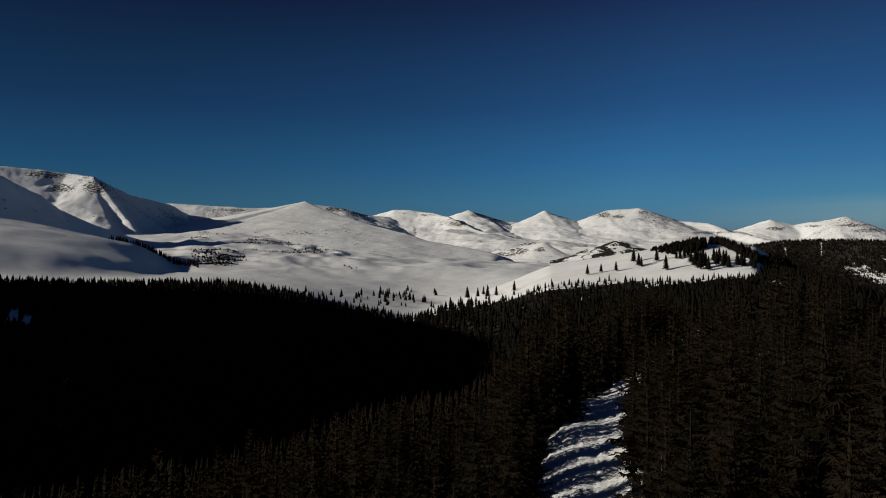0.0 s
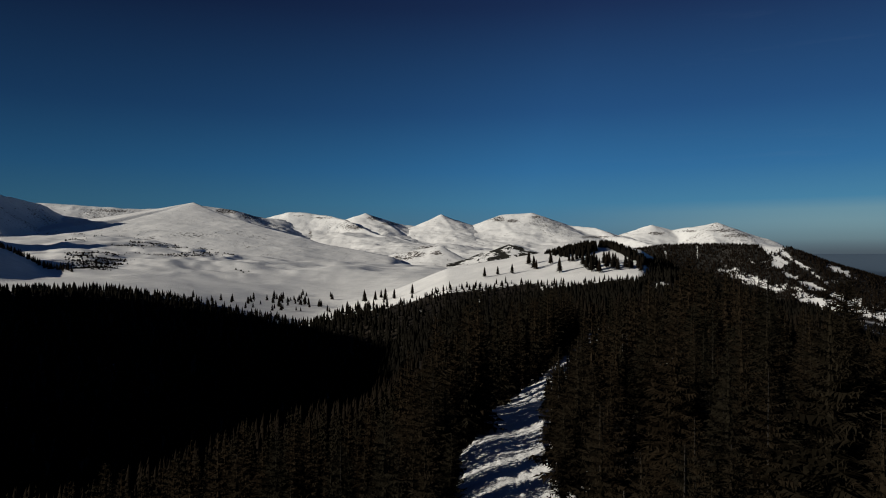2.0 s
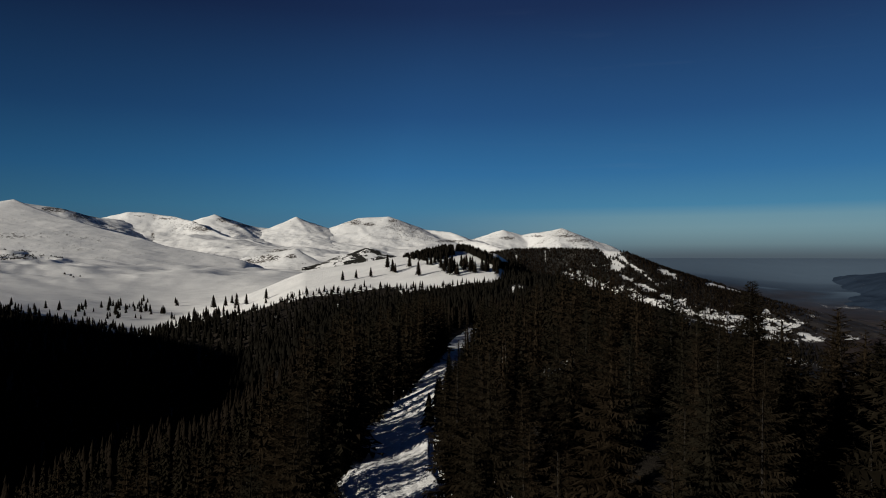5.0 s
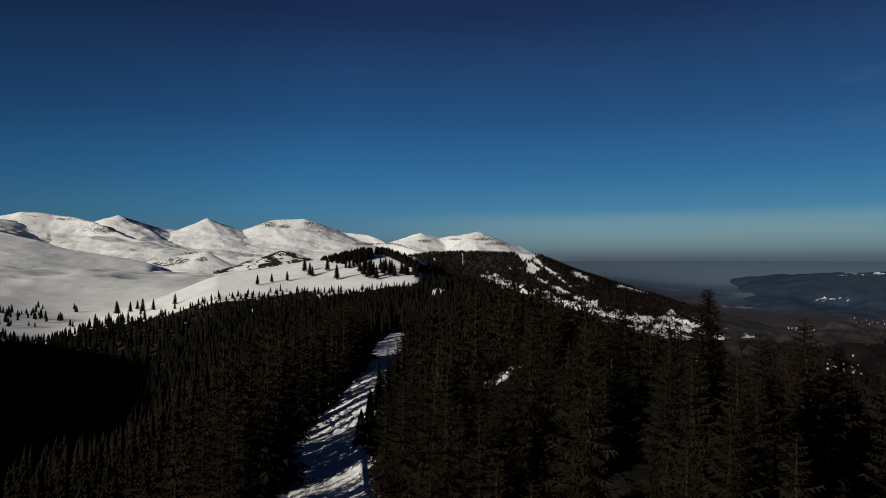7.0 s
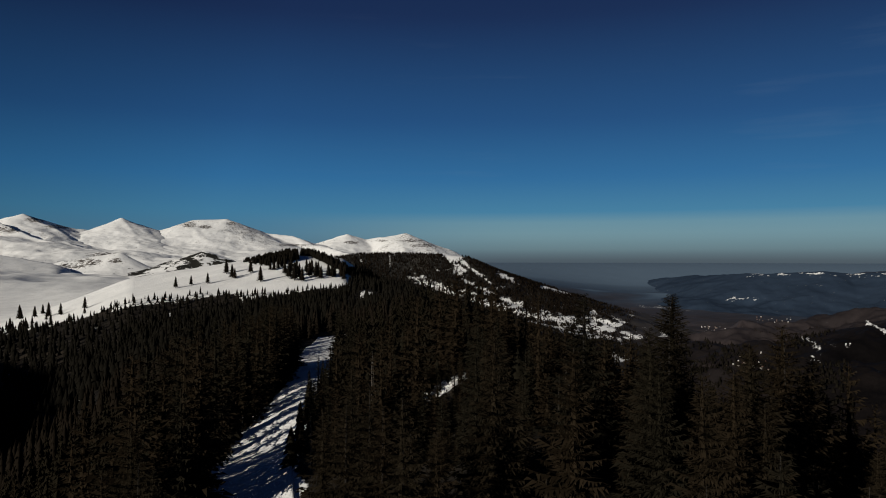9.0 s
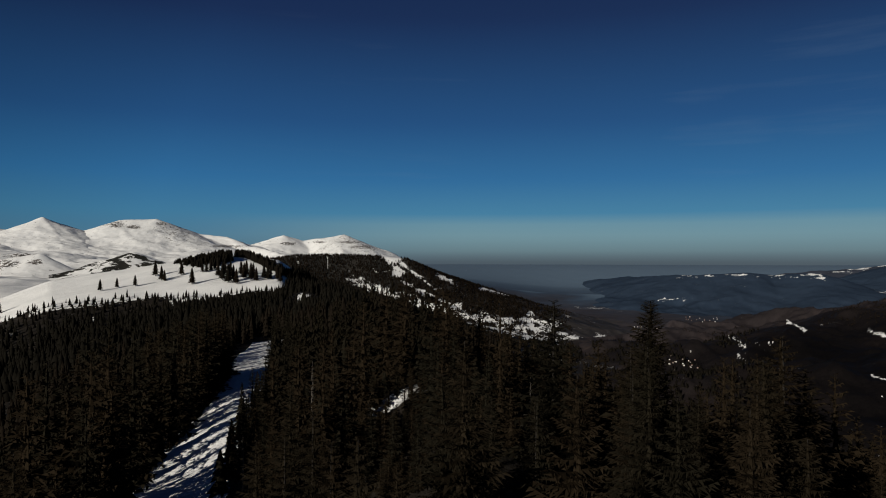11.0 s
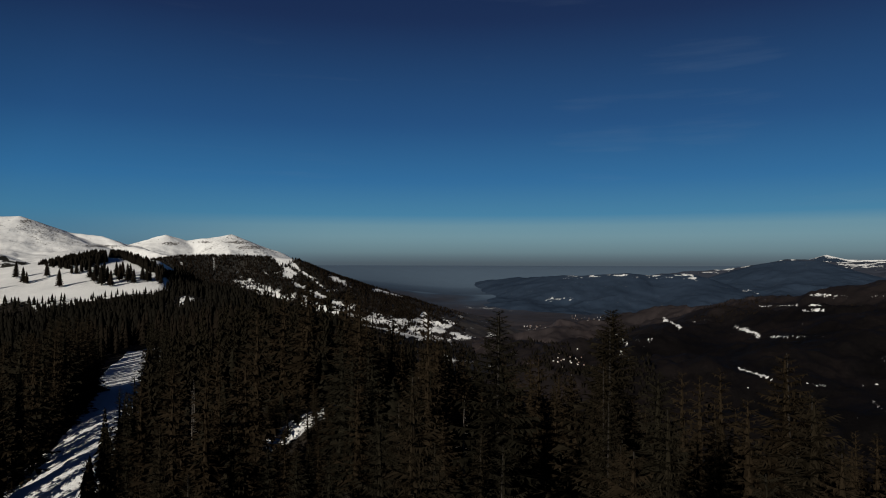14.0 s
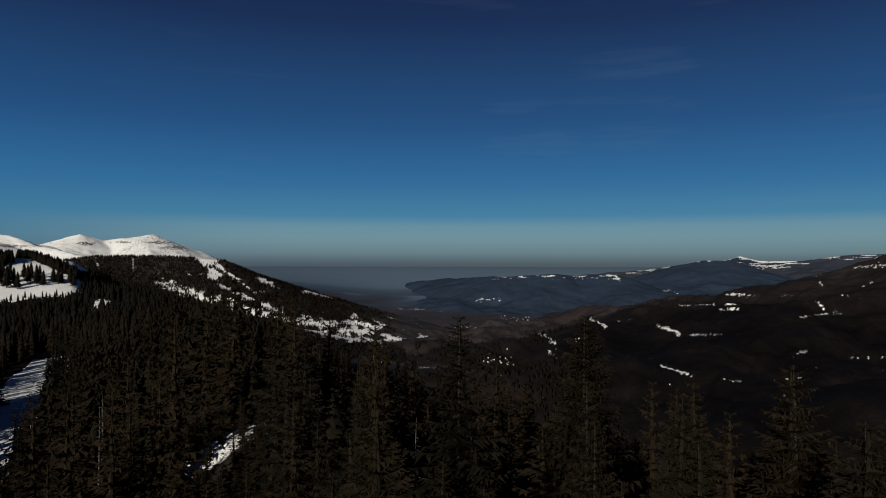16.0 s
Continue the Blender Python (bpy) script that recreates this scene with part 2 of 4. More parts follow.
def base_height(x, y):
    az, r = polar(x, y)
    i = np.clip(np.searchsorted(BASE_AZ, az) - 1, 0, len(BASE_AZ) - 2)
    lr, lk = np.log(np.maximum(r, 10.0)), np.log(BASE_R)
    j = np.clip(np.searchsorted(lk, lr) - 1, 0, len(BASE_R) - 2)
    u = (az - BASE_AZ[i]) / (BASE_AZ[i + 1] - BASE_AZ[i])
    v = np.clip((lr - lk[j]) / (lk[j + 1] - lk[j]), 0, 1)
    u, v = u * u * (3 - 2 * u), v * v * (3 - 2 * v) * 0.5 + v * 0.5
    return (BASE_Z[j, i] * (1 - u) + BASE_Z[j, i + 1] * u) * (1 - v) + (BASE_Z[j + 1, i] * (1 - u) + BASE_Z[j + 1, i + 1] * u) * v


LEE_X, LEE_Y = 0.97, 0.24      # the way that the light travels over the ground


def ridge(x, y, crest, slope, drop, rounding=20.0, tail=0.07, lee=1.0):
    """The height of a ridge with this crest ((azimuth, distance, height), ...): its flanks fall by slope and run out after drop metres."""
    pts = [place(*c) for c in crest]
    best = np.full(np.shape(x), -1e9)
    for (x0, y0, z0), (x1, y1, z1) in zip(pts, pts[1:]):
        dx, dy = x1 - x0, y1 - y0
        s = np.clip(((x - x0) * dx + (y - y0) * dy) / (dx * dx + dy * dy), 0, 1)
        ex, ey = x - x0 - s * dx, y - y0 - s * dy
        d = np.hypot(ex, ey)
        if lee != 1.0:
            d = d * (1 + (lee - 1) * np.clip(((ex * LEE_X + ey * LEE_Y) / (d + 1e-6) - 0.35) / 0.4, 0, 1))
        d = np.sqrt(d * d + rounding * rounding) - rounding
        best = np.maximum(best, z0 + s * (z1 - z0) - drop * (1 - np.exp(-d * slope / drop)) - tail * d)
    return best


def smooth_max(a, b, k):
    h = np.clip(0.5 + 0.5 * (a - b) / k, 0, 1)
    return b + (a - b) * h + k * h * (1 - h)


HILL = ((7.5, 1000, -52), (11.7, 960, -30), (16.2, 880, -13), (18.8, 860, -3), (21.0, 838, 3), (23.0, 790, -2), (24.8, 670, -20), (25.2, 560, -32))


# an unseen ridge added west of the flight to keep the low sun off the valley
SHADE_RIDGE = ((-81.4, 650, 152), (-64.2, 781, 162), (-52.3, 968, 150), (-47.7, 1082, 50))


# the crest of the even snow slope north-west
GREY = ((-60, 1900, 85), (-45, 1900, 80), (-36, 1850, 82), (-33.3, 1800, 96), (-31, 1780, 103), (-26, 1680, 103), (-24, 1600, 101), (-20.4, 1400, 64))


def ground_height(x, y):
    az, r = polar(x, y)
    z = base_height(x, y)
    hill = ridge(x, y, HILL, 0.12, 50, 60, 0.1) - 0.6 * np.maximum(0, (az - 24.8) * r * 0.01745) - 0.22 * np.maximum(0, (9 - az) * r * 0.01745) - 0.12 * np.maximum(0, 640 - r)
    z = smooth_max(z, hill, 10)
    tilt = np.maximum(0, (az + 38.5) * r * 0.01745)
    z = smooth_max(z, ridge(x, y, GREY, 0.13, 110, 40, 0.06) - 0.31 * (tilt - 90 * (1 - np.exp(-tilt / 90))) - 0.25 * np.maximum(0, 1150 - r) - 0.025 * np.maximum(0, az + 25.5) ** 2 * r * 0.01745, 10)
    z = smooth_max(z, ridge(x, y, SHADE_RIDGE, 0.9, 300, 20, 0.4), 12)
    far = np.clip(r / 600.0, 0.05, 1.0)
    z = z + np.clip((r - 1200) / 500, 0, 1) * np.clip((3600 - r) / 600, 0, 1) * np.clip((24 - az) / 6, 0, 1) * np.clip((az + 24) / 3, 0.2, 1) * (15 * (0.75 - 2 * np.abs(fbm(x, y, 330, 4, 41)) + 0.5 * fbm(x, y, 120, 4, 43)) + 9 * np.clip((-3 - az) / 5, 0, 1) * (0.4 - 2 * np.abs(fbm(x, y, 130, 4, 46))))
    z = z + 6.0 * np.exp(-((x - 218) ** 2 + (y - 444) ** 2) / 115.0)
    z = z + 2.6 * np.exp(-((x - 40.5) ** 2 + (y - 85) ** 2) / 70.0)
    return z + far * (9 * (1 - 0.9 * np.clip((r - 2800) / 1200, 0, 1) * np.clip((az - 28) / 6, 0, 1)) * fbm(x, y, 420, 5, 3) + 1.2 * fbm(x, y, 60, 4, 8)) + 0.5 * fbm(x, y, 9, 3, 21) * np.clip(1.6 - r / 300, 0, 1)


TRAIL = [(2, 15), (10.5, 52), (16.5, 76), (23.8, 97), (33.5, 115.5), (44.5, 132.5), (66, 175), (90, 223), (108, 254)]


def off_trail(x, y):
    best = np.full(np.shape(x), 1e9)
    for (x0, y0), (x1, y1) in zip(TRAIL, TRAIL[1:]):
        dx, dy = x1 - x0, y1 - y0
        s = np.clip(((x - x0) * dx + (y - y0) * dy) / (dx * dx + dy * dy), 0, 1)
        best = np.minimum(best, np.hypot(x - x0 - s * dx, y - y0 - s * dy))
    return best


def track_x(y):
    return np.interp(y, [p[1] for p in TRAIL], [p[0] for p in TRAIL])


def beside_track(x, y, h):
    """Heights fitted to the camera's view: low east of the track so it shows, tall west to shade it."""
    off = x - track_x(y)
    h = np.where((off < 0) & (off > -15) & (y > 45) & (y < 175), h * 1.35, h)
    h = np.where((off > 0) & (off < 8.5) & (y > 60) & (y < 150), np.minimum(h, 5.2 + 0.3 * (h - 6)), h)
    return sight_cap(x, y, h)


def sight_cap(x, y, h):
    """Caps tree heights under the camera's sight lines, so that the small clearing shows."""
    for fx, fy, fz in ((-0.6, 21, -0.6), (0.6, 26.4, -0.6), (1.5, 29, -0.5), (4.2, 34.3, -0.5), (6.6, 38.3, -0.4), (10.9, 44.4, -0.5)):
        dx, dy = 40 - fx, 85 - fy
        s = ((x - fx) * dx + (y - fy) * dy) / (dx * dx + dy * dy)
        off = np.abs((x - fx) * dy - (y - fy) * dx) / math.hypot(dx, dy)
        top = fz + (-13.3 - fz) * s - ground_height(x, y) - 0.3
        h = np.where((s > 0.45) & (s < 1.02) & (off < 2.0), np.minimum(h, np.maximum(top, 2.2)), h)
    return h


FLIGHT = [(0, 0), (-0.4, 13), (-0.5, 21), (1, 27.5), (4.2, 34.3), (10.9, 44.4)]


def off_flight(x, y):
    return np.min([np.hypot(x - a, y - b) for a, b in FLIGHT], axis=0)


WOOD_AZ = [-60, -33, -20, -14, -9, -4, 2, 5.5, 8, 10.3, 14, 20, 25, 26.5, 30, 100]
WOOD_R = [960, 940, 900, 862, 838, 795, 720, 665, 650, 650, 640, 620, 610, 900, 1000, 900]


def wood_edge(az):
    return np.interp(az, WOOD_AZ, WOOD_R)


# clearings, fitted to the camera's view: azimuth, distance, half length along and across the line from its start
CLEARINGS = [(21.5, 215, 48, 7.5, 26), (17.8, 62.5, 3.8, 1.9), (25.0, 92.0, 2.3, 2.0, 35), (26.8, 92.5, 2.4, 1.9, 35), (28.0, 94.5, 2.0, 1.6, 35), (34.6, 60, 2, 1.2), (24.1, 352, 24, 4), (26.2, 487, 9, 4.5), (-32.6, 735, 22, 5), (-31.7, 725, 18, 4), (11.8, 590, 8, 8), (13.1, 592, 8, 7)]


def in_clearing(x, y):
    hit = np.zeros(np.shape(x), bool)
    for az, r, along, across, *turn in CLEARINGS:
        cx, cy, _ = place(az, r)
        az = turn[0] if turn else az
        u = (x - cx) * math.sin(radians(az)) + (y - cy) * math.cos(radians(az))
        v = (x - cx) * math.cos(radians(az)) - (y - cy) * math.sin(radians(az))
        hit |= (u / along) ** 2 + (v / across) ** 2 < 1
    return hit


def sheet(name, xs, ys, zs, mat, keep=None, attrs=()):
    """A grid of points as one mesh."""
    rows, cols = xs.shape
    idx = np.arange(rows * cols).reshape(rows, cols)
    quads = np.stack([idx[:-1, :-1], idx[:-1, 1:], idx[1:, 1:], idx[1:, :-1]], -1).reshape(-1, 4)
    co = np.stack([xs, ys, zs], -1).reshape(-1, 3)
    if keep is not None:
        k = keep.ravel()
        quads = quads[k[quads].any(1)]
        used = np.unique(quads)
        remap = np.full(len(co), -1)
        remap[used] = np.arange(len(used))
        quads, co = remap[quads], co[used]
        attrs = [(a, v.ravel()[used]) for a, v in attrs]
    else:
        attrs = [(a, v.ravel()) for a, v in attrs]
    me = mesh_from(name, co, quads)
    for a, v in attrs:
        me.attributes.new(a, "FLOAT", "POINT").data.foreach_set("value", v.astype(np.float32))
    me.materials.append(mat)
    me.shade_smooth()
    return new(name, me)


def mesh_from(name, co, faces):
    faces = np.asarray(faces)
    me = bpy.data.meshes.new(name)
    me.vertices.add(len(co))
    me.vertices.foreach_set("co", np.asarray(co, np.float32).ravel())
    n, k = faces.shape
    me.loops.add(n * k)
    me.loops.foreach_set("vertex_index", faces.astype(np.int32).ravel())
    me.polygons.add(n)
    me.polygons.foreach_set("loop_start", np.arange(0, n * k, k, dtype=np.int32))
    me.update(calc_edges=True)
    me.validate()
    return me


# snowy strips among the woods, fitted to the camera's view: from and to bearing and elevation, half width in degrees,
# openness
PISTES = ((34.4, 0.35, 35.4, -1.0, 0.42, 1.0), (35.6, -0.35, 38.3, -2.4, 0.13, 1.0), (35.6, -1.8, 40.2, -4.0, 0.15, 1.0), (31.0, -1.5, 35.3, -2.9, 0.32, 0.6),
          (36.1, -3.2, 38.5, -4.0, 0.28, 0.75), (38.9, -4.2, 40.2, -3.6, 0.26, 1.0), (39.6, -4.3, 42.8, -4.8, 0.26, 0.8), (42.0, -2.3, 44.3, -2.7, 0.13, 0.8),
          (29.3, 0.4, 29.35, -1.2, 0.03, 0.55), (38.4, -1.1, 40.1, -2.0, 0.14, 0.6), (26.8, 0.4, 27.0, -0.6, 0.1, 0.5), (33.0, -0.4, 33.4, -1.2, 0.1, 0.5))
FIELDS = ((42.8, -4.75, 48.2, -5.15, 0.24, 0.85), (45.6, -4.4, 46.2, -4.35, 0.14, 0.9), (45.0, -5.4, 47.4, -5.7, 0.3, 0.8), (43.4, -5.7, 48.2, -6.6, 0.36, 0.55),
          (46.8, -6.6, 48.2, -7.8, 0.4, 0.4), (51.3, -6.3, 52.8, -6.25, 0.16, 0.7), (52.9, -8.2, 53.3, -8.9, 0.25, 0.6), (54.5, -3.3, 57.5, -3.5, 0.06, 0.5), (48.4, -5.9, 50.4, -6.3, 0.12, 0.6))


def strips(az, el, spots, seed, ragged=1.5, fine=1.0, slim=1.0):
    """How open the land is, 0 to 1, along strips between bearings and elevations seen from the camera's start."""
    jag = ragged * fbm(az * 9 * fine, el * 16 * fine, 5, 5, seed, 0.68)
    snow = np.zeros_like(az)
    for a0, e0, a1, e1, w, k in spots:
        da, de = a1 - a0, e1 - e0
        t = np.clip(((az - a0) * da + (el - e0) * de) / (da * da + de * de + 1e-9), 0, 1)
        snow = np.maximum(snow, k * np.clip(1.35 - np.hypot(az - a0 - t * da, el - e0 - t * de) / (w * slim) + jag, 0, 1))
    return snow


# ---- ground ----
az_line = np.concatenate([np.arange(-180, -42, 3.0), np.arange(-42, 98, 0.26), np.arange(98, 180.1, 3.0)])
az_line[-1] = 180.0
r_line = np.concatenate([[0.01], np.geomspace(4, 1000, 175), np.linspace(1020, 4955, 165)])
AZ, R = np.meshgrid(np.radians(az_line), r_line)
GX, GY = R * np.sin(AZ), R * np.cos(AZ)
GZ = ground_height(GX, GY)
deg = np.degrees(AZ)
plain = np.clip((deg - 27) / 4, 0, 1) * np.clip((R - 500) / 250, 0, 1)
wood = plain * np.clip(0.95 + 1.0 * fbm(GX, GY, 200, 6, 31, 0.6) + 0.12 * np.clip((R - 1800) / 800, 0, 1) + 0.4 * np.clip((R - 3000) / 800, 0, 1), 0, 1)
wood = wood - 0.8 * (R > 900) * strips(deg, np.degrees(np.arctan2(GZ, R)), FIELDS, 104)
# the floor under the trees is painted dark, in place of shaded snow
floor_shade = (R < wood_edge(deg) - 10) * ~in_clearing(GX, GY) * (np.abs(deg) < 130) * np.clip((off_trail(GX, GY) - 3.2) / 2.5, 0, 1)
wood = np.maximum(wood, floor_shade * np.clip(0.85 + 0.5 * fbm(GX, GY, 18, 3, 35), 0, 1))
# far ground gets painted haze, more with distance
ground = sheet("ground", GX, GY, GZ, M_NEAR, attrs=[("wood", wood), ("rock", 0 * wood), ("haze_tint", np.clip((R - 1150) / 2900 * (1 + 0.5 * fbm(GX, GY, 420, 5, 36) * (R < 3600)), 0, 1) ** 0.9)])
tagged(ground, "snow-covered ground falling from a wooded ridge to a dark valley", "ground", kind="structure")


# ---- the track: groomed snow with ruts along it ----
t_y = np.arange(36, 255, 0.8)
t_x = track_x(t_y)
for _ in range(12):
    t_x[1:-1] = 0.25 * t_x[:-2] + 0.5 * t_x[1:-1] + 0.25 * t_x[2:]
slope_x = np.gradient(t_x, t_y)
norm = np.hypot(1, slope_x)
off = np.linspace(-1, 1, 45)
wide = 4.2 + 0.6 * fbm(t_x, t_y, 14, 3, 51) + 3.0 * np.clip((t_y - 165) / 25, 0, 1)
O = off[None] * wide[:, None]
TX, TY = t_x[:, None] + O / norm[:, None], t_y[:, None] - O * (slope_x / norm)[:, None]
ruts = 0.035 * np.abs(np.sin(3.1 * O + 3.6 * fbm(TX, TY, 25, 3, 52))) + 0.05 * fbm(TX, TY, 2.6, 4, 53) - 0.06 * np.exp(-((O - 0.9) / 0.28) ** 2) - 0.06 * np.exp(-((O + 0.9) / 0.28) ** 2)
TZ = ground_height(TX, TY) + np.where(np.abs(off)[None] > 0.97, -0.4, 0.16) + ruts + 0.25 * np.clip((np.abs(off)[None] - 0.72) / 0.15, 0, 1) * (0.4 + fbm(TX, TY, 3, 3, 54))
track = sheet("track", TX, TY, TZ, M_NEAR, attrs=[("wood", 0 * TX), ("rock", 0 * TX)])
tagged(track, "groomed snow track with ruts through dark spruce forest", "track", kind="structure")


# ---- mountains ----
def mountain_height(x, y, ridges, rough, wave, seed, tail):
    z = None
    for pts, slope, drop, rounding, *lee in ridges:
        h = ridge(x, y, pts, slope, drop, rounding, tail, *lee)
        z = h if z is None else smooth_max(z, h, 12)
    top = max(c[2] for pts, *_ in ridges for c in pts)
    below = np.clip((top - z) / 120, 0, 1)
    folds = 1 - 2 * np.abs(fbm(x, y, wave * 1.3, 4, seed + 3, 0.42))
    gullies = 0.5 - np.abs(fbm(x, y, wave * 0.32, 4, seed + 9, 0.55)) * 2
    z = z + 0.17 * rough * fbm(x, y, 75, 4, seed + 13, 0.6)
    return z + rough * (fbm(x, y, wave, 5, seed, 0.46) + 1.0 * (folds - 0.75) + 0.16 * (gullies - 0.25)) * (0.12 + below)


def rocks(seed, *spots):
    """Bare stone: a thin scatter, and outcrops at bearings and elevations (with half width and height) seen from the
    camera's start.
    """
    def bare(x, y, z):
        az, r = polar(x, y)
        el = np.degrees(np.arctan2(z, r))
        k = np.clip(0.16 + 0.9 * fbm(x, y, 260, 4, seed), 0, 0.5) * np.clip((z + 60) / 150, 0.3, 1)
        for a, e, w, h in spots:
            k = np.maximum(k, 0.75 * np.clip(1.7 - np.hypot((az - a) / w, (el - e) / h), 0, 1))
        return k
    return bare


def mountain(name, label, category, az0, az1, r0, r1, ridges, mat, rough=22.0, wave=380, step=0.11, rows=165, seed=50, wood=None, rock=None, tail=0.07, fade=0.0, haze_tint=None):
    a, r = np.meshgrid(np.radians(np.arange(az0, az1, step)), np.linspace(r0, r1, rows))
    x, y = r * np.sin(a), r * np.cos(a)
    z = mountain_height(x, y, ridges, rough, wave, seed, tail)
    if fade:
        z = z - 500 * np.clip(1 - (az1 - np.degrees(a)) / fade, 0, 1) ** 2
    keep = z > ground_height(x, y) - 6
    w = wood(x, y, z) if wood else np.zeros_like(z)
    k = rock(x, y, z) if rock else np.clip(0.03 + 0.9 * fbm(x, y, 260, 4, seed + 5), 0, 0.45) * np.clip((z + 60) / 150, 0.3, 1)
    # how much haze is painted into this land's colour
    pale = haze_tint(x, y) if haze_tint else np.zeros_like(z)
    ob = sheet(name, x, y, z, mat, keep, [("wood", w), ("rock", k), ("haze_tint", pale)])
    return tagged(ob, label, category, group="mountain range")


mountain("mountain", "broad snow mountain with rocky cliffs under its crest", "mountain", -50, -14, 2300, 4500,
         [(((-52, 3500, 420), (-40, 3550, 392), (-33.3, 3600, 374), (-29.1, 3600, 359), (-27.4, 3450, 320), (-24.3, 3850, 272), (-22.1, 4000, 255), (-20.2, 4150, 215), (-18.6, 4300, 120)), 0.6, 330, 12, 1.5),
          (((-27.4, 3450, 320), (-25.5, 3150, 160), (-24.2, 2900, 60)), 0.6, 250, 10, 1.8)], M_MOUNT, seed=60, fade=5, rock=rocks(63, (-30.5, 5.5, 1.4, 0.25), (-27.2, 4.7, 0.9, 0.5), (-29.5, 4.6, 0.8, 0.3)))
mountain("mountain", "smooth snow shoulder lying in shade", "mountain", -75, -18, 1500, 3300,
         [(((-75, 2300, 120), (-56, 2400, 190), (-47, 2400, 230), (-40, 2400, 245), (-36, 2430, 240), (-33.3, 2450, 226), (-31.2, 2480, 180), (-29.5, 2500, 128), (-27.2, 2500, 86), (-24.5, 2550, 46), (-22, 2500, -40)), 1.0, 900, 20)], M_MOUNT, rough=6, seed=64, tail=0.2, fade=5, rock=lambda x, y, z: 0 * z)
mountain("mountain", "wide white snow plateau with scattered ledges", "mountain", -26, -2, 3500, 4750,
         [(((-26, 4400, 280), (-22.1, 4350, 278), (-20, 4300, 271), (-16.5, 4250, 252), (-13.8, 4250, 258), (-11, 4350, 285), (-8.8, 4350, 264), (-5.9, 4400, 222), (-3, 4500, 200)), 0.34, 260, 14)], M_MOUNT, seed=68, rock=rocks(73, (-9.0, 3.35, 1.0, 0.2), (-7.0, 2.95, 1.0, 0.25), (-17.5, 3.2, 1.5, 0.1)))
mountain("mountain", "smooth white snow peak with a long ridge in half shade", "mountain", -24, 11, 2000, 4500,
         [(((-16, 4150, 205), (-13.5, 4080, 236), (-11.5, 4000, 278), (-8.8, 3850, 179), (-4.0, 3650, 48), (-1.2, 3500, -13), (1.2, 3350, -52)), 0.17, 250, 6, 4.0)], M_MOUNT, rough=5, wave=260, seed=72, fade=7,
         wood=lambda x, y, z: np.clip(0.2 + 1.0 * fbm(x, y, 150, 5, 74), 0, 0.5) * np.clip((110 - z) / 60, 0, 1) * np.clip((-4 - polar(x, y)[0]) / 4, 0, 1))
mountain("mountain", "flat-topped snow mountain with a rock band below the rim", "mountain", -7, 13, 2700, 4800,
         [(((-5.9, 4600, 232), (-4.0, 4550, 266), (-2, 4500, 252), (-0.7, 4420, 236), (0.3, 4330, 209), (2.9, 4000, 112), (6.9, 3600, 60), (9.5, 3350, 14), (11, 3200, -15)), 0.6, 235, 8, 1.5),
          (((1.5, 4050, 105), (4, 3800, 80), (7, 3450, 50), (10, 3150, 20), (14, 3000, 0)), 0.11, 130, 60)], M_MOUNT, seed=76, rock=rocks(81, (-1.4, 2.86, 0.9, 0.08), (-3.4, 3.05, 0.5, 0.05), (1.2, 2.1, 0.9, 0.25), (-2.4, 1.5, 0.15, 0.3), (7.5, 0.3, 1.2, 0.2)))
mountain("mountain", "snow peak with a dark rocky rib", "mountain", -2, 9, 3800, 4880,
         [(((0.3, 4550, 215), (2.2, 4500, 258), (5.6, 4600, 182), (6.8, 4620, 180)), 0.4, 240, 8), (((2.2, 4500, 255), (4.6, 4250, 150)), 0.42, 200, 6, 2.0)], M_MOUNT, seed=80, rock=rocks(85, (3.0, 2.85, 0.6, 0.22), (4.4, 2.4, 0.9, 0.14)))
mountain("mountain", "small pointed white snow peak", "mountain", 5, 14, 3700, 4880,
         [(((5.6, 4600, 175), (6.8, 4550, 188), (8.6, 4500, 250), (10.3, 4550, 206), (11.7, 4600, 187), (13, 4620, 170)), 0.4, 240, 8), (((8.6, 4500, 248), (9.6, 4200, 130)), 0.4, 200, 8, 1.7)], M_MOUNT, seed=84)
mountain("mountain", "broad white snow summit with two tops", "mountain", 10, 30, 2900, 4880,
         [(((11.0, 4600, 175), (11.7, 4550, 187), (13.7, 4500, 244), (15.2, 4500, 250), (16.2, 4500, 257), (17.7, 4500, 205), (19.2, 4480, 174), (21.4, 4400, 158), (23.4, 4200, 99), (25.5, 3900, 45), (27.5, 3500, 20)), 0.36, 240, 12)], M_MOUNT, seed=88, rock=rocks(90, (13.4, 2.75, 0.5, 0.22), (14.6, 2.6, 0.5, 0.15), (16.6, 2.9, 0.4, 0.15), (21.5, 1.2, 1.4, 0.1)))
mountain("mountain", "distant pair of white snow summits", "mountain", 22, 40, 3900, 4930,
         [(((22.5, 4800, 100), (24, 4780, 125), (25.9, 4720, 175), (27.5, 4740, 136), (29, 4720, 152), (30.8, 4680, 184), (32.8, 4700, 117), (34.7, 4740, 40), (36.5, 4750, -60), (39, 4750, -150)), 0.4, 420, 8)], M_MOUNT, seed=92, fade=5, rock=rocks(95, (31.3, 1.6, 1.0, 0.12), (26.3, 1.45, 0.6, 0.15), (32.2, 1.2, 1.0, 0.15), (28.8, 1.6, 0.5, 0.1)))
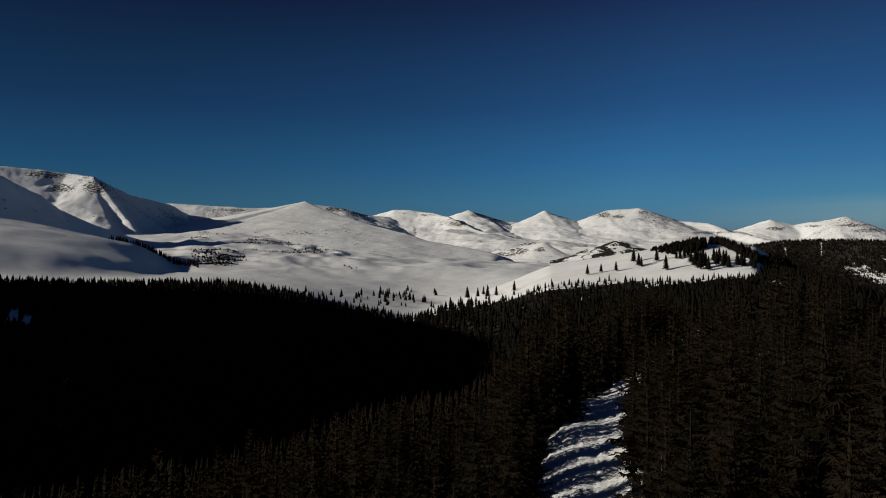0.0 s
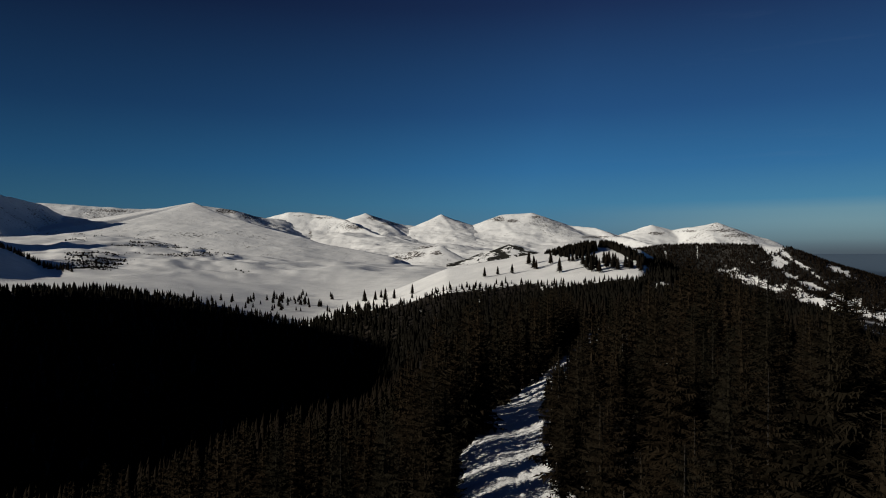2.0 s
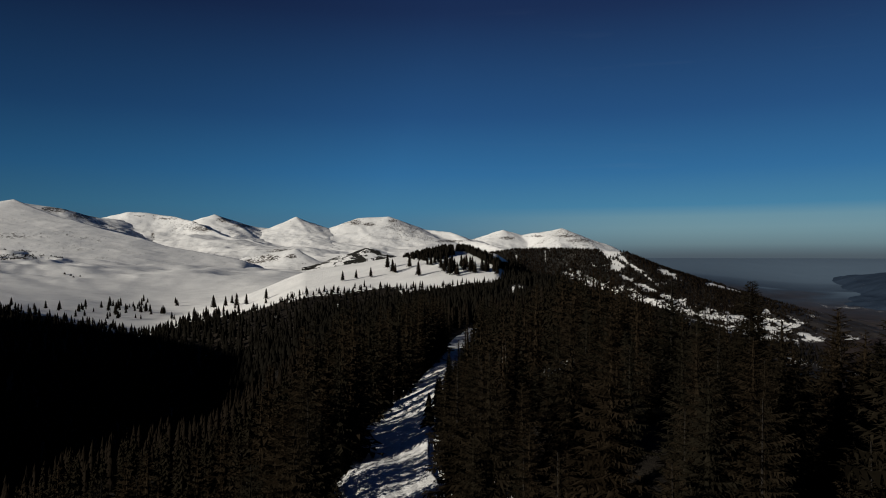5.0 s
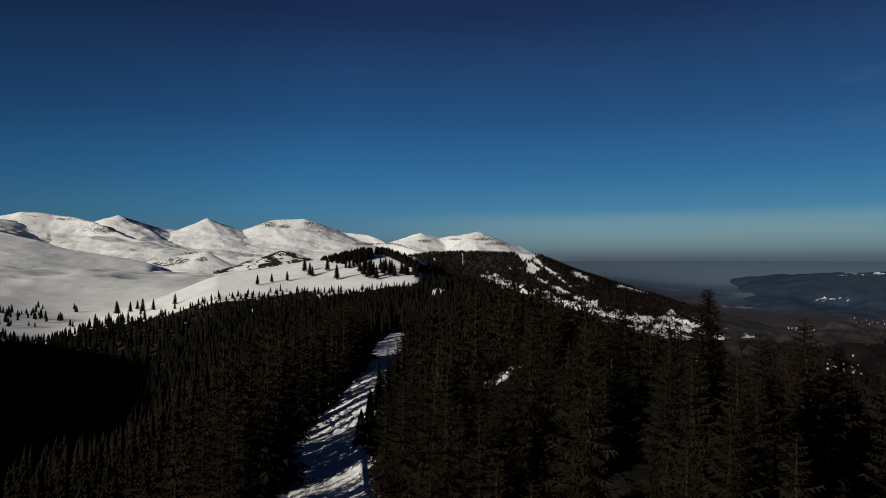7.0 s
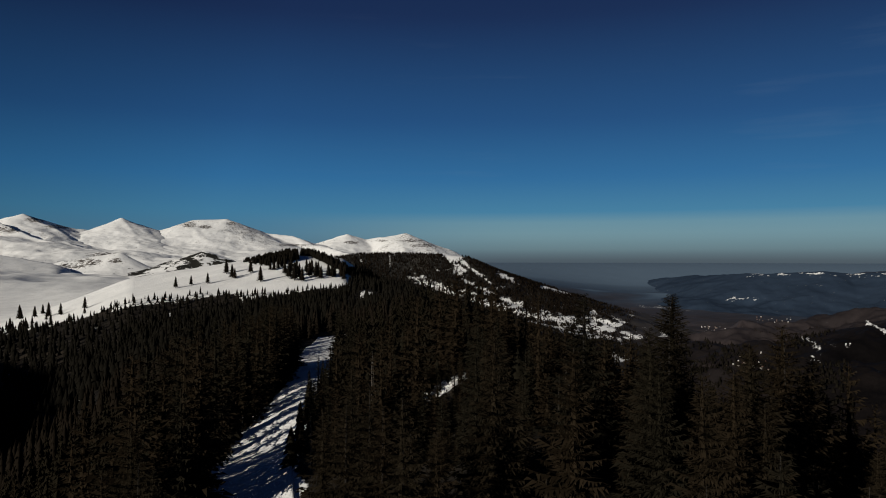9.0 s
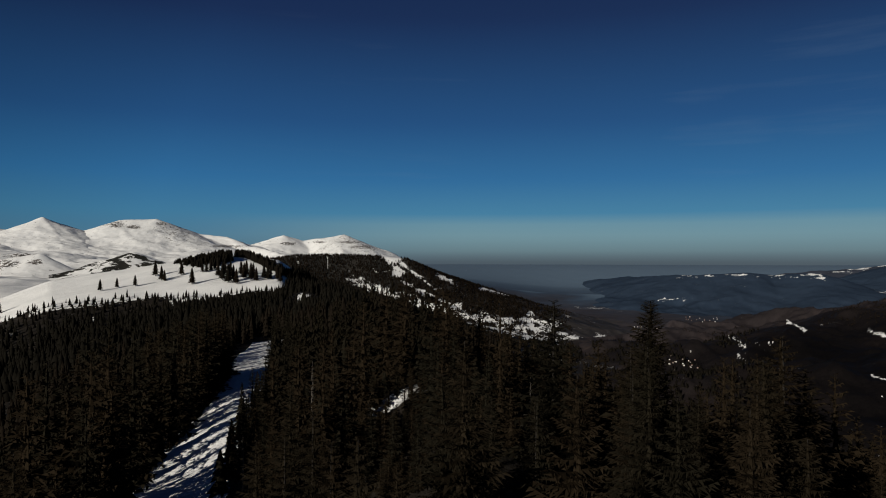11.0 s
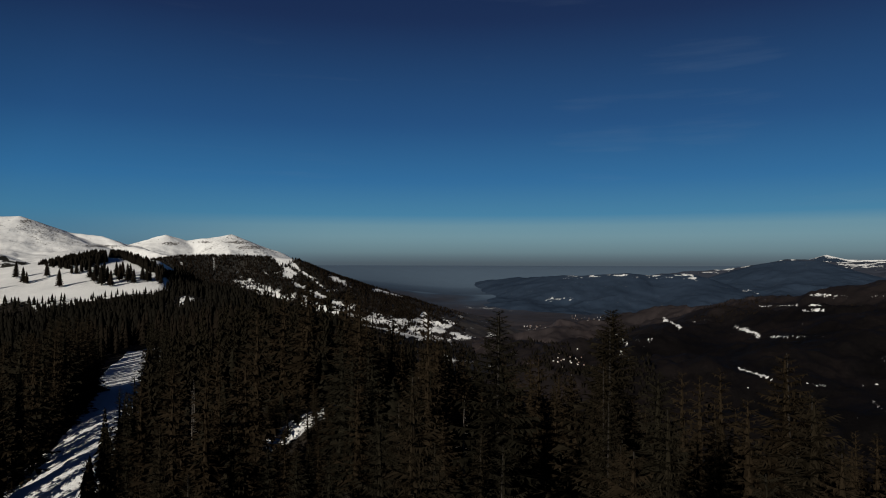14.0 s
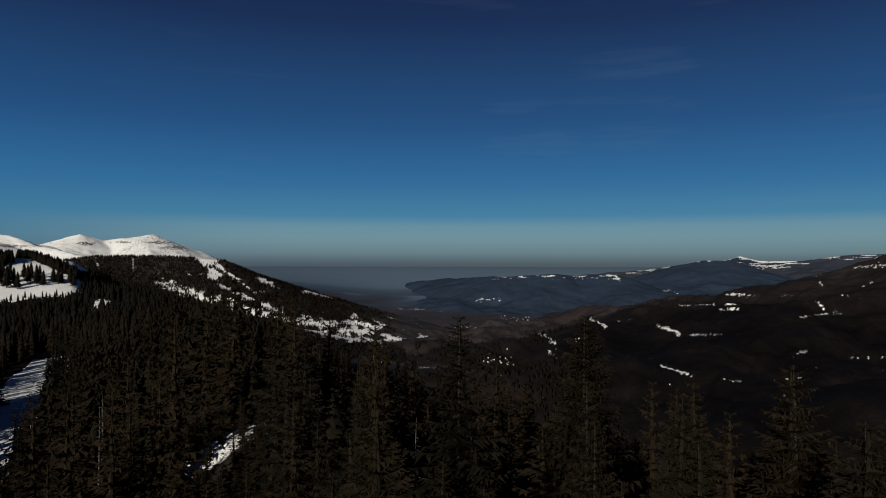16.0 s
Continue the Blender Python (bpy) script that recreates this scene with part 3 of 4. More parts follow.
mountain("hill", "rounded snow hill with rocks on its steep front", "hill", 0, 14, 2000, 3000,
         [(((1, 2650, -50), (2.6, 2620, -31), (5, 2600, -1), (7.2, 2600, 14), (8.5, 2600, 23), (9.5, 2600, -1), (11.2, 2560, -45)), 0.4, 110, 14, 1.5)], M_MOUNT, rough=9, wave=160, seed=96,
         rock=rocks(99, (5.2, -0.5, 1.0, 0.2), (6.4, -0.2, 0.8, 0.25), (8.2, -0.1, 0.5, 0.2)))
mountain("hill", "small snow knoll overgrown with dark dwarf pines", "hill", 9, 20, 1950, 2800,
         [(((10, 2450, -55), (11.2, 2400, -37), (12.6, 2400, 3), (14.6, 2400, 29), (15.5, 2400, 17), (16.4, 2400, -4), (18.5, 2380, -45)), 0.35, 100, 12, 1.3)], M_MOUNT, rough=10, wave=140, seed=98,
         wood=lambda x, y, z: np.clip(0.5 + 1.3 * fbm(x, y, 36, 4, 97), 0, 0.9))


def fir_woods(x, y, z):
    az, r = polar(x, y)
    el = np.degrees(np.arctan2(z, r))
    return np.clip(1.28 + 0.8 * fbm(x, y, 45, 5, 103, 0.65) - 1.55 * strips(az, el, PISTES + FIELDS, 104, 1.5, 1.0, 1.2), 0, 1.3)


FIR_CREST = [(((23, 2350, 0), (26.8, 2300, 19), (29.8, 2300, 20), (32.2, 2300, 18), (34.5, 2290, 14), (35.7, 2290, 10), (36.8, 2300, -12), (37.8, 2300, -30), (38.9, 2310, -46), (40.2, 2330, -64), (41.7, 2350, -90), (44, 2380, -120), (45, 2250, -150), (46.6, 1950, -152), (47.6, 1930, -160), (48.4, 1930, -178), (50, 1950, -215), (53, 2000, -245)), 0.4, 230, 12)]


def fir_height(x, y):
    return mountain_height(x, y, FIR_CREST, 11, 200, 100, 0.07)


mountain("mountain", "dark fir-wooded mountain with white snowy clearings", "mountain", 23, 60, 1000, 2900, FIR_CREST, M_FIR, rough=11, wave=200, step=0.08, rows=240, seed=100, wood=fir_woods, haze_tint=lambda x, y: 0.12 + 0.25 * np.clip((polar(x, y)[0] - 36) / 14, 0, 1))


# meadows still under snow on the hills across the valley, as above
MEADOWS = ((70.5, -4.85, 72.0, -5.4, 0.16, 1.0), (71.9, -5.6, 75.0, -5.35, 0.08, 0.9), (70.2, -7.95, 72.3, -8.6, 0.12, 1.0), (74.3, -2.1, 76.3, -1.6, 0.2, 0.9), (76.2, -1.6, 78.3, -1.3, 0.17, 1.0),
           (75.8, -2.3, 78.0, -2.4, 0.12, 0.9), (72.2, -3.25, 76.6, -3.05, 0.09, 0.9), (75.2, -3.5, 76.4, -3.4, 0.14, 0.9), (65.6, -4.5, 66.4, -5.0, 0.2, 1.0), (67.2, -4.6, 69.5, -4.3, 0.08, 0.8),
           (61.5, -5.8, 62.2, -6.4, 0.26, 0.8), (61.8, -7.2, 62.3, -7.6, 0.25, 0.6), (62.8, -6.3, 64.4, -6.0, 0.14, 0.8), (68.0, -2.6, 69.8, -2.65, 0.09, 0.8), (70.8, -1.75, 72.0, -1.6, 0.12, 0.7))
HIGH_MEADOWS = ((79.6, -6.7, 80.6, -6.3, 0.16, 0.8), (83.4, -6.7, 85.6, -6.5, 0.14, 0.8), (74.4, -8.75, 76.0, -8.8, 0.06, 0.8), (77.6, -8.7, 80.0, -8.3, 0.06, 0.8), (80.4, -0.8, 82.4, -0.7, 0.1, 0.6),
                (81.6, -2.6, 82.1, -3.2, 0.1, 0.9), (80.2, -3.9, 83.2, -3.5, 0.06, 0.8), (84.4, -0.2, 86.4, 0.0, 0.2, 0.6), (83.2, -2.2, 84.6, -2.4, 0.08, 0.7), (79.6, -2.4, 81.8, -2.2, 0.1, 0.6),
                (78.6, -9.6, 79.2, -10.3, 0.12, 0.9), (82.0, -0.9, 82.3, -1.6, 0.12, 0.7), (70.6, -9.2, 70.8, -9.6, 0.1, 0.5), (84.8, -1.6, 85.4, -1.2, 0.12, 0.6))


def patchy_woods(x, y, z):
    az, r = polar(x, y)
    el = np.degrees(np.arctan2(z, r))
    return np.clip(1.2 + 0.4 * fbm(az * 14, r, 110, 5, 113) - 0.85 * strips(az, el, MEADOWS + HIGH_MEADOWS, 115, 1.7, 1.9, 0.75), 0, 1)


HILLS_CREST = [(((57, 2050, -228), (59, 2000, -221), (63.6, 2000, -152), (68.0, 1960, -122), (72.4, 1960, -80), (77.4, 1950, -47), (81.2, 1950, -16), (84.1, 1950, 9), (86.4, 1950, 19), (95, 1900, 45), (100, 1900, 50)), 0.2, 230, 20),
               (((66, 1300, -205), (72, 1250, -180), (78, 1200, -165), (90, 1150, -150)), 0.22, 120, 25, 1.3)]


def hills_height(x, y):
    return mountain_height(x, y, HILLS_CREST, 48, 330, 110, 0.08)


mountain("hill", "dark wooded hills with strips of snow on the meadows", "hill", 50, 93, 700, 2300, HILLS_CREST, M_HILL, rough=48, wave=330, seed=110, wood=patchy_woods, tail=0.08, step=0.085, rows=240, haze_tint=lambda x, y: 0.34 * np.clip((polar(x, y)[1] - 1450) / 600, 0, 1) + 0.16 * np.clip((64 - polar(x, y)[0]) / 8, 0, 1))


def snow_strips(seed, spots):
    """Woods broken by level strips of snow at bearings and elevations (with half width and height) seen from the
    camera's start.
    """
    def woods(x, y, z):
        az, r = polar(x, y)
        el = np.degrees(np.arctan2(z, r))
        jag = 2.6 * fbm(az * 20, el * 130, 10, 4, seed, 0.66)
        snow = np.zeros_like(z)
        for a, e, w, h in spots:
            snow = np.maximum(snow, np.clip(1.1 - np.hypot((az - a) / w, (el - e) / h) + jag, 0, 1))
        return 1 - 0.7 * snow
    return woods


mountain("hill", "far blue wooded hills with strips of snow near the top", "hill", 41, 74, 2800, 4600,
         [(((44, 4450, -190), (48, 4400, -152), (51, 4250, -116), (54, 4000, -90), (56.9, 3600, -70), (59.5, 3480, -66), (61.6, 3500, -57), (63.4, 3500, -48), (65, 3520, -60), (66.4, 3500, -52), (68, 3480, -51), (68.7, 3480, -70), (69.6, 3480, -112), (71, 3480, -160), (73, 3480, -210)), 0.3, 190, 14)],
         M_HAZEBLUE, rough=20, wave=260, seed=120, wood=snow_strips(121, ((59, -1.17, 0.8, 0.07), (60.3, -1.13, 0.5, 0.06), (62.2, -0.98, 0.9, 0.06), (62.9, -1.0, 0.15, 0.15), (65.5, -1.05, 0.9, 0.1), (66.8, -0.95, 0.5, 0.07), (67.6, -0.98, 0.5, 0.12), (68.2, -1.15, 0.2, 0.2), (57.6, -3.0, 0.8, 0.1), (63, -1.9, 0.6, 0.04))))
mountain("hill", "far rounded hill covered in dark woods, tinted haze blue", "hill", 68, 84, 3000, 4200,
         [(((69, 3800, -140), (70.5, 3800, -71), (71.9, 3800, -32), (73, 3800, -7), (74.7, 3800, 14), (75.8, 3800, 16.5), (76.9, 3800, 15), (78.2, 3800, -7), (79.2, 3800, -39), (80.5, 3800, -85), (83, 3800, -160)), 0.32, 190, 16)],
         M_HAZEBLUE, rough=22, wave=300, seed=124, wood=snow_strips(125, ((70.4, -1.9, 0.5, 0.06), (72, -2.2, 0.6, 0.1))))
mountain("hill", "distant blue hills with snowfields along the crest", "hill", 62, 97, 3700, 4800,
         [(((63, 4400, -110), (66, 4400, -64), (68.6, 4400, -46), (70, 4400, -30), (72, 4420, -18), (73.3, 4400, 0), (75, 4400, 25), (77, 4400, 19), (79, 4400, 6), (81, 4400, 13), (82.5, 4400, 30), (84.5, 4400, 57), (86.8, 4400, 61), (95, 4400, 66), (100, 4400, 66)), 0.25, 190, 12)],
         M_HAZEBLUE, rough=20, wave=300, seed=128, haze_tint=lambda x, y: 0.3 + 0 * x, wood=snow_strips(129, ((69.3, -0.72, 0.6, 0.05), (70.8, -0.48, 0.8, 0.07), (72.6, -0.2, 0.6, 0.1), (74.9, 0.28, 0.7, 0.07), (79.6, -0.12, 1.3, 0.17), (81.5, 0.08, 0.8, 0.1), (83.5, 0.5, 1.2, 0.12), (86, 0.68, 0.9, 0.14))))
# blue wood patches dull this snow in place of haze
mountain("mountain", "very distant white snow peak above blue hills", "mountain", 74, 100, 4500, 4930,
         [(((75.5, 4700, 6), (76.6, 4700, 22), (77.1, 4700, 36), (77.6, 4700, 50), (78.1, 4720, 36), (78.9, 4720, 20), (80, 4720, 17), (82, 4700, 30), (86, 4700, 60), (98, 4700, 66)), 0.3, 150, 6)], M_HAZEBLUE, seed=130, wood=lambda x, y, z: np.clip(0.58 + 1.6 * fbm(x, y, 90, 4, 131), 0, 1))


# ---- trees ----
def part(name, me, mat, parent, label=""):
    """One mesh object under a thing or a part."""
    if not me.materials:
        me.materials.append(mat)
    ob = new(name, me)
    ob.parent = parent
    return tagged(ob, label) if label else ob


def tube(path, radii, sides=6):
    co, faces = [], []
    for k, (p, r) in enumerate(zip(path, radii)):
        for s in range(sides):
            a = 2 * math.pi * s / sides
            co.append((p[0] + r * math.cos(a), p[1] + r * math.sin(a), p[2]))
    for k in range(len(path) - 1):
        for s in range(sides):
            a, b = k * sides + s, k * sides + (s + 1) % sides
            faces.append((a, b, b + sides, a + sides))
    return co, faces


def trunk_mesh(rng, height, radius, sides=7):
    bend = rng.uniform(-0.15, 0.15), rng.uniform(-0.15, 0.15)
    n = 7
    path = [(bend[0] * math.sin(3 * k / n), bend[1] * math.sin(2.4 * k / n), -0.6 + (height + 0.6) * k / n) for k in range(n + 1)]
    radii = [radius * (1.25 - k * 0.25 if k < 1 else 1) * (1 - 0.93 * k / n) for k in range(n + 1)]
    return mesh_from("trunk", *tube(path, radii, sides))


def spruce_crown(rng, height, spread, bare, branches, steps=4):
    """Whorls of drooping boughs, each a spine with ragged twigs."""
    co, faces = [], []

    def tri(a, b, c):
        k = len(co)
        co.extend((a, b, c))
        faces.append((k, k + 1, k + 2))
    lean = rng.uniform(0, 6.28)
    rings = max(8, int(height * 1.1))
    for i in range(rings):
        f = i / rings
        h, rad, off = height * (bare + (1 - bare) * f), 0.22 * spread * (1 - f) + 0.03, rng.uniform(0, 6.28)
        rim = [(rad * w * math.cos(off + k * 0.628), rad * w * math.sin(off + k * 0.628), h - 0.35 * rad * w) for k, w in ((k, rng.uniform(0.45, 1.3)) for k in range(10))]
        for k in range(10):
            tri((0, 0, min(height, h + 1.5 * height / rings)), rim[k], rim[(k + 1) % 10])
    for i in range(branches):
        f = (i + rng.uniform(0, 1)) / branches
        h = height * (bare + (1 - bare) * f)
        length = spread * (1 - f) ** 0.75 * rng.uniform(0.55, 1.2) * (1 + 0.2 * math.cos(i * 2.4 - lean)) + 0.22
        if rng.random() < 0.06:
            length *= 0.4
        a = i * 2.399 + rng.uniform(-0.4, 0.4)
        ux, uy = math.cos(a), math.sin(a)
        droop = rng.uniform(0.25, 0.6) * (1 - 0.75 * f) - 0.25 * f
        pts = []
        for s in range(steps + 1):
            q = s / steps
            pts.append((ux * length * q, uy * length * q, h - droop * length * q + 0.22 * length * q * q))
        for s in range(steps):
            p, q = pts[s], pts[s + 1]
            wide = (0.42 * length + 0.12) * (1.05 - 0.75 * (s / steps) ** 1.6)
            for side in (-1, 1):
                w, ahead = wide * rng.uniform(0.35, 1.15), rng.uniform(0.1, 0.75)
                tri(p, q, (q[0] - side * uy * w + ux * w * ahead, q[1] + side * ux * w + uy * w * ahead, q[2] - w * rng.uniform(0.05, 0.6)))
            if s % 2 == 0:
                tri(p, q, ((p[0] + q[0]) / 2 + rng.uniform(-0.1, 0.1), (p[1] + q[1]) / 2 + rng.uniform(-0.1, 0.1), p[2] - wide * rng.uniform(0.3, 0.9)))
    return mesh_from("crown", co, faces)


def dead_limbs(rng, height, n=18):
    """Bare broken limbs, one mesh each."""
    limbs = []
    for i in range(n):
        h = height * (0.2 + 0.75 * i / n)
        length = rng.uniform(0.5, 1.6) * (1.15 - i / n)
        a = rng.uniform(0, 6.28)
        ux, uy = math.cos(a), math.sin(a)
        co, faces = [], []
        for k, q in enumerate((0, 0.5, 1)):
            p, r = (ux * length * q, uy * length * q, h - 0.3 * length * q + rng.uniform(-0.05, 0.05)), 0.04 * (1 - 0.35 * k)
            co += [(p[0] - uy * r, p[1] + ux * r, p[2]), (p[0], p[1], p[2] + r), (p[0] + uy * r, p[1] - ux * r, p[2])]
        for k in range(2):
            for t in range(3):
                faces.append((k * 3 + t, k * 3 + (t + 1) % 3, k * 3 + 3 + (t + 1) % 3, k * 3 + 3 + t))
        limbs.append(mesh_from("limb", co, faces))
    return limbs


rng = random.Random(7)
SPRUCES = []
for height, spread, bare, n in ((14.0, 2.7, 0.1, 150), (12.0, 2.4, 0.08, 130), (15.5, 2.9, 0.14, 160), (10.5, 2.2, 0.05, 115), (13.0, 2.0, 0.2, 120), (8.5, 1.9, 0.04, 95), (14.0, 2.6, 0.05, 300)):
    SPRUCES.append((height, trunk_mesh(rng, height, height * 0.0135), spruce_crown(rng, height, spread, bare, n, 8)))
SNAGS = [(h, trunk_mesh(rng, h, 0.13), dead_limbs(rng, h)) for h in (11.0, 9.0)]


def spruce(kind, x, y, z, scale, turn, label, group):
    height, trunk, crown = SPRUCES[kind]
    ob = new("spruce_tree")
    ob.matrix_world = Matrix.LocRotScale((x, y, z), Euler((0, 0, turn)), (scale, scale, scale))
    tagged(ob, label, "tree", group)
    part("trunk", trunk, M_BARK, ob)
    part("crown", crown, M_NEEDLE, ob)
    return ob


def snag(kind, x, y, z, scale, turn):
    height, trunk, limbs = SNAGS[kind]
    ob = new("dead_tree")
    ob.matrix_world = Matrix.LocRotScale((x, y, z), Euler((0, 0, turn)), (scale, scale, scale))
    tagged(ob, "bare grey dead spruce standing among living trees", "tree", "dead trees of the near forest")
    part("trunk", trunk, M_DEAD, ob)
    for limb in limbs:
        part("limb", limb, M_DEAD, ob)
    return ob


def tier_tree(tiers, spikes, seed):
    """A light spruce for the distance: ragged tiers of pointed skirts. One unit high, one unit in spread."""
    r = random.Random(seed)
    co, faces = [], []
    for t in range(tiers):
        f = t / tiers
        top, low = min(1.0, 0.1 + 0.9 * (f + 1.7 / tiers)), 0.06 + 0.9 * f
        rad = (1 - f) ** 0.85 * 0.95 + 0.06
        k = len(co)
        co.append((0, 0, top))
        off = r.uniform(0, 6.28)
        for s in range(spikes * 2):
            a = off + math.pi * s / spikes
            q = rad * (r.uniform(0.85, 1.15) if s % 2 == 0 else 0.5)
            co.append((q * math.cos(a), q * math.sin(a), low + (0 if s % 2 == 0 else 0.05) + r.uniform(-0.02, 0.02)))
        for s in range(spikes * 2):
            faces.append((k, k + 1 + s, k + 1 + (s + 1) % (spikes * 2)))
    return np.array(co), np.array(faces)


def boughs_shape(seed):
    """A lighter spruce with single boughs. One unit high, one unit in spread."""
    r = random.Random(seed + 40)
    co, faces = [], []
    for i in range(60):
        f = (i + r.uniform(0, 1)) / 60
        h = 0.08 + 0.92 * f
        length = ((1 - f) ** 0.8 * r.uniform(0.6, 1.2) + 0.07)
        a = i * 2.399 + r.uniform(-0.5, 0.5)
        ux, uy = math.cos(a), math.sin(a)
        drop = 0.075 * length
        root, mid, tip = (0, 0, h), (ux * length * 0.55, uy * length * 0.55, h - drop * 0.8), (ux * length, uy * length, h - drop)
        w = 0.28 * length + 0.05
        left, right = (mid[0] - uy * w, mid[1] + ux * w, mid[2] - 0.035), (mid[0] + uy * w, mid[1] - ux * w, mid[2] - 0.035)
        low = (mid[0], mid[1], mid[2] - 0.06)
        k = len(co)
        co += [root, mid, tip, left, right, low]
        faces += [(k, k + 1, k + 3), (k, k + 4, k + 1), (k + 1, k + 2, k + 3), (k + 1, k + 4, k + 2), (k, k + 5, k + 2)]
    k = len(co)
    co += [(0.03, 0, -0.02), (-0.015, 0.026, -0.02), (-0.015, -0.026, -0.02), (0, 0, 1.02)]
    faces += [(k, k + 1, k + 3), (k + 1, k + 2, k + 3), (k + 2, k, k + 3)]
    return np.array(co), np.array(faces)


def crown_shape(seed):
    """A full crown and stem, one unit high and one unit in spread, for the woods close by."""
    r = random.Random(seed + 90)
    me = spruce_crown(r, 10.0, 2.0, 0.08, 78)
    co = np.empty(len(me.vertices) * 3)
    me.vertices.foreach_get("co", co)
    fc = np.empty(len(me.loops), np.int32)
    me.loops.foreach_get("vertex_index", fc)
    co = co.reshape(-1, 3) * (0.5, 0.5, 0.1)
    stem = np.array([(0.07, 0, -0.03), (-0.035, 0.06, -0.03), (-0.035, -0.06, -0.03), (0, 0, 1.0)])
    k = len(co)
    bpy.data.meshes.remove(me)
    return np.concatenate([co, stem]), np.concatenate([fc.reshape(-1, 3), [(k, k + 1, k + 3), (k + 1, k + 2, k + 3), (k + 2, k, k + 3)]])


def forest(name, label, xs, ys, zs, heights, shapes, seed, mat, slim=0.15):
    """Many distant trees joined into one mesh."""
    r = np.random.RandomState(seed)
    pick = r.randint(0, len(shapes), len(xs))
    cos, fcs, base = [], [], 0
    for s, (co, fc) in enumerate(shapes):
        m = pick == s
        n = m.sum()
        if not n:
            continue
        turn = r.uniform(0, 6.28, n)
        wide = heights[m] * slim * r.uniform(0.8, 1.25, n)
        c, sn = np.cos(turn)[:, None], np.sin(turn)[:, None]
        px = (co[None, :, 0] * c - co[None, :, 1] * sn) * wide[:, None] + xs[m][:, None]
        py = (co[None, :, 0] * sn + co[None, :, 1] * c) * wide[:, None] + ys[m][:, None]
        pz = co[None, :, 2] * heights[m][:, None] + zs[m][:, None] - 0.3
        cos.append(np.stack([px, py, pz], -1).reshape(-1, 3))
        fcs.append((fc[None] + (np.arange(n) * len(co))[:, None, None] + base).reshape(-1, 3))
        base += n * len(co)
    me = mesh_from(name, np.concatenate(cos), np.concatenate(fcs))
    me.materials.append(mat)
    ob = new(name, me)
    return tagged(ob, label, "forest", kind="stuff")


def scatter(seed, r0, r1, az0, az1, spacing):
    """Jittered rows of planting places between two rings."""
    g = np.random.RandomState(seed)
    n = np.arange(-r1 - 30, r1 + 30, spacing)
    x, y = np.meshgrid(n, n)
    x, y = x + g.uniform(-0.48, 0.48, x.shape) * spacing, y + g.uniform(-0.48, 0.48, x.shape) * spacing
    x, y = x.ravel(), y.ravel()
    az, r = polar(x, y)
    d = off_flight(x, y)
    m = (d > r0) & (d <= r1) & (az > az0) & (az < az1) & (r < wood_edge(az) + 25 * fbm(x, y, 60, 3, 5)) & ~in_clearing(x, y) & (off_trail(x, y) > np.where(r > 124, np.where(x < track_x(y), 9.5, 6.0), np.where(r > 95, 4.2, 3.4)))
    return x[m], y[m], g


NEAR_R, CLOSE_R, MID_R, LATE_R = 34, 67, 125, 250
nx, ny, g = scatter(11, 5, NEAR_R, -50, 112, 3.9)
nz = ground_height(nx, ny)
for x, y, z in zip(nx, ny, nz):
    if g.rand() < 0.045:
        snag(g.randint(2), x, y, z, g.uniform(0.6, 0.85), g.uniform(0, 6.28))
        continue
    kind = int(g.choice(6, p=(0.24, 0.2, 0.12, 0.18, 0.16, 0.1)))
    spruce(kind, x, y, z, g.uniform(0.6, 0.92), g.uniform(0, 6.28), "dark green spruce standing in dense mountain forest", "spruces of the near forest")


sx, sy, g = scatter(47, NEAR_R, 78, 12, 62, 8.5)
for x, y, z in zip(sx, sy, ground_height(sx, sy)):
    if g.rand() < 0.24 and math.hypot(x - 40, y - 85) > 9:
        snag(g.randint(2), x, y, z, g.uniform(0.5, 0.78), g.uniform(0, 6.28))


def track_edges(r0, r1, seed):
    """Places along both edges of the track, for spruces that shade it and screen it from the camera."""
    g = np.random.RandomState(seed)
    out = []
    for (x0, y0), (x1, y1) in zip(TRAIL, TRAIL[1:]):
        n = math.hypot(x1 - x0, y1 - y0)
        for k in range(int(n / 1.9)):
            s, side = (k + g.rand()) * 1.9 / n, -1 if k % 3 else 1
            side = 1 if side < 0 and 95 < math.hypot(x0, y0) < 190 and k % 3 == 1 else side
            x, y = x0 + (x1 - x0) * s, y0 + (y1 - y0) * s
            o = (g.uniform(4.0, 8.0) if math.hypot(x, y) < 150 or side > 0 else g.uniform(8.6, 11.5)) * side
            x, y = x + (y1 - y0) / n * o, y - (x1 - x0) / n * o
            if r0 < off_flight(x, y) <= r1 and (side < 0 or math.hypot(x, y) < 190):
                out.append((x, y))
    return np.array(out), g

e, g = track_edges(6, NEAR_R, 35)
for k, (x, y) in enumerate(e):
    spruce(k % 6, x, y, float(ground_height(np.array(x), np.array(y))), g.uniform(0.7, 0.95), g.uniform(0, 6.28), "dark green spruce at the edge of a snowy track", "spruces of the near forest")
CLOSE_SHAPES = [crown_shape(s) for s in range(6)]
MID_SHAPES = [boughs_shape(s) for s in range(6)]
LATE_SHAPES = [tier_tree(7, 6, s) for s in range(5)]
FAR_SHAPES = [tier_tree(3, 3, s) for s in range(5)]
cx, cy, g = scatter(10, NEAR_R, CLOSE_R, -48, 110, 3.9)
forest("forest", "dense dark spruces beside the snowy forest track", cx, cy, ground_height(cx, cy), beside_track(cx, cy, g.uniform(6.5, 12.5, len(cx))), CLOSE_SHAPES, 9, M_NEEDLE, 0.175)
e, g = track_edges(NEAR_R, 190, 33)
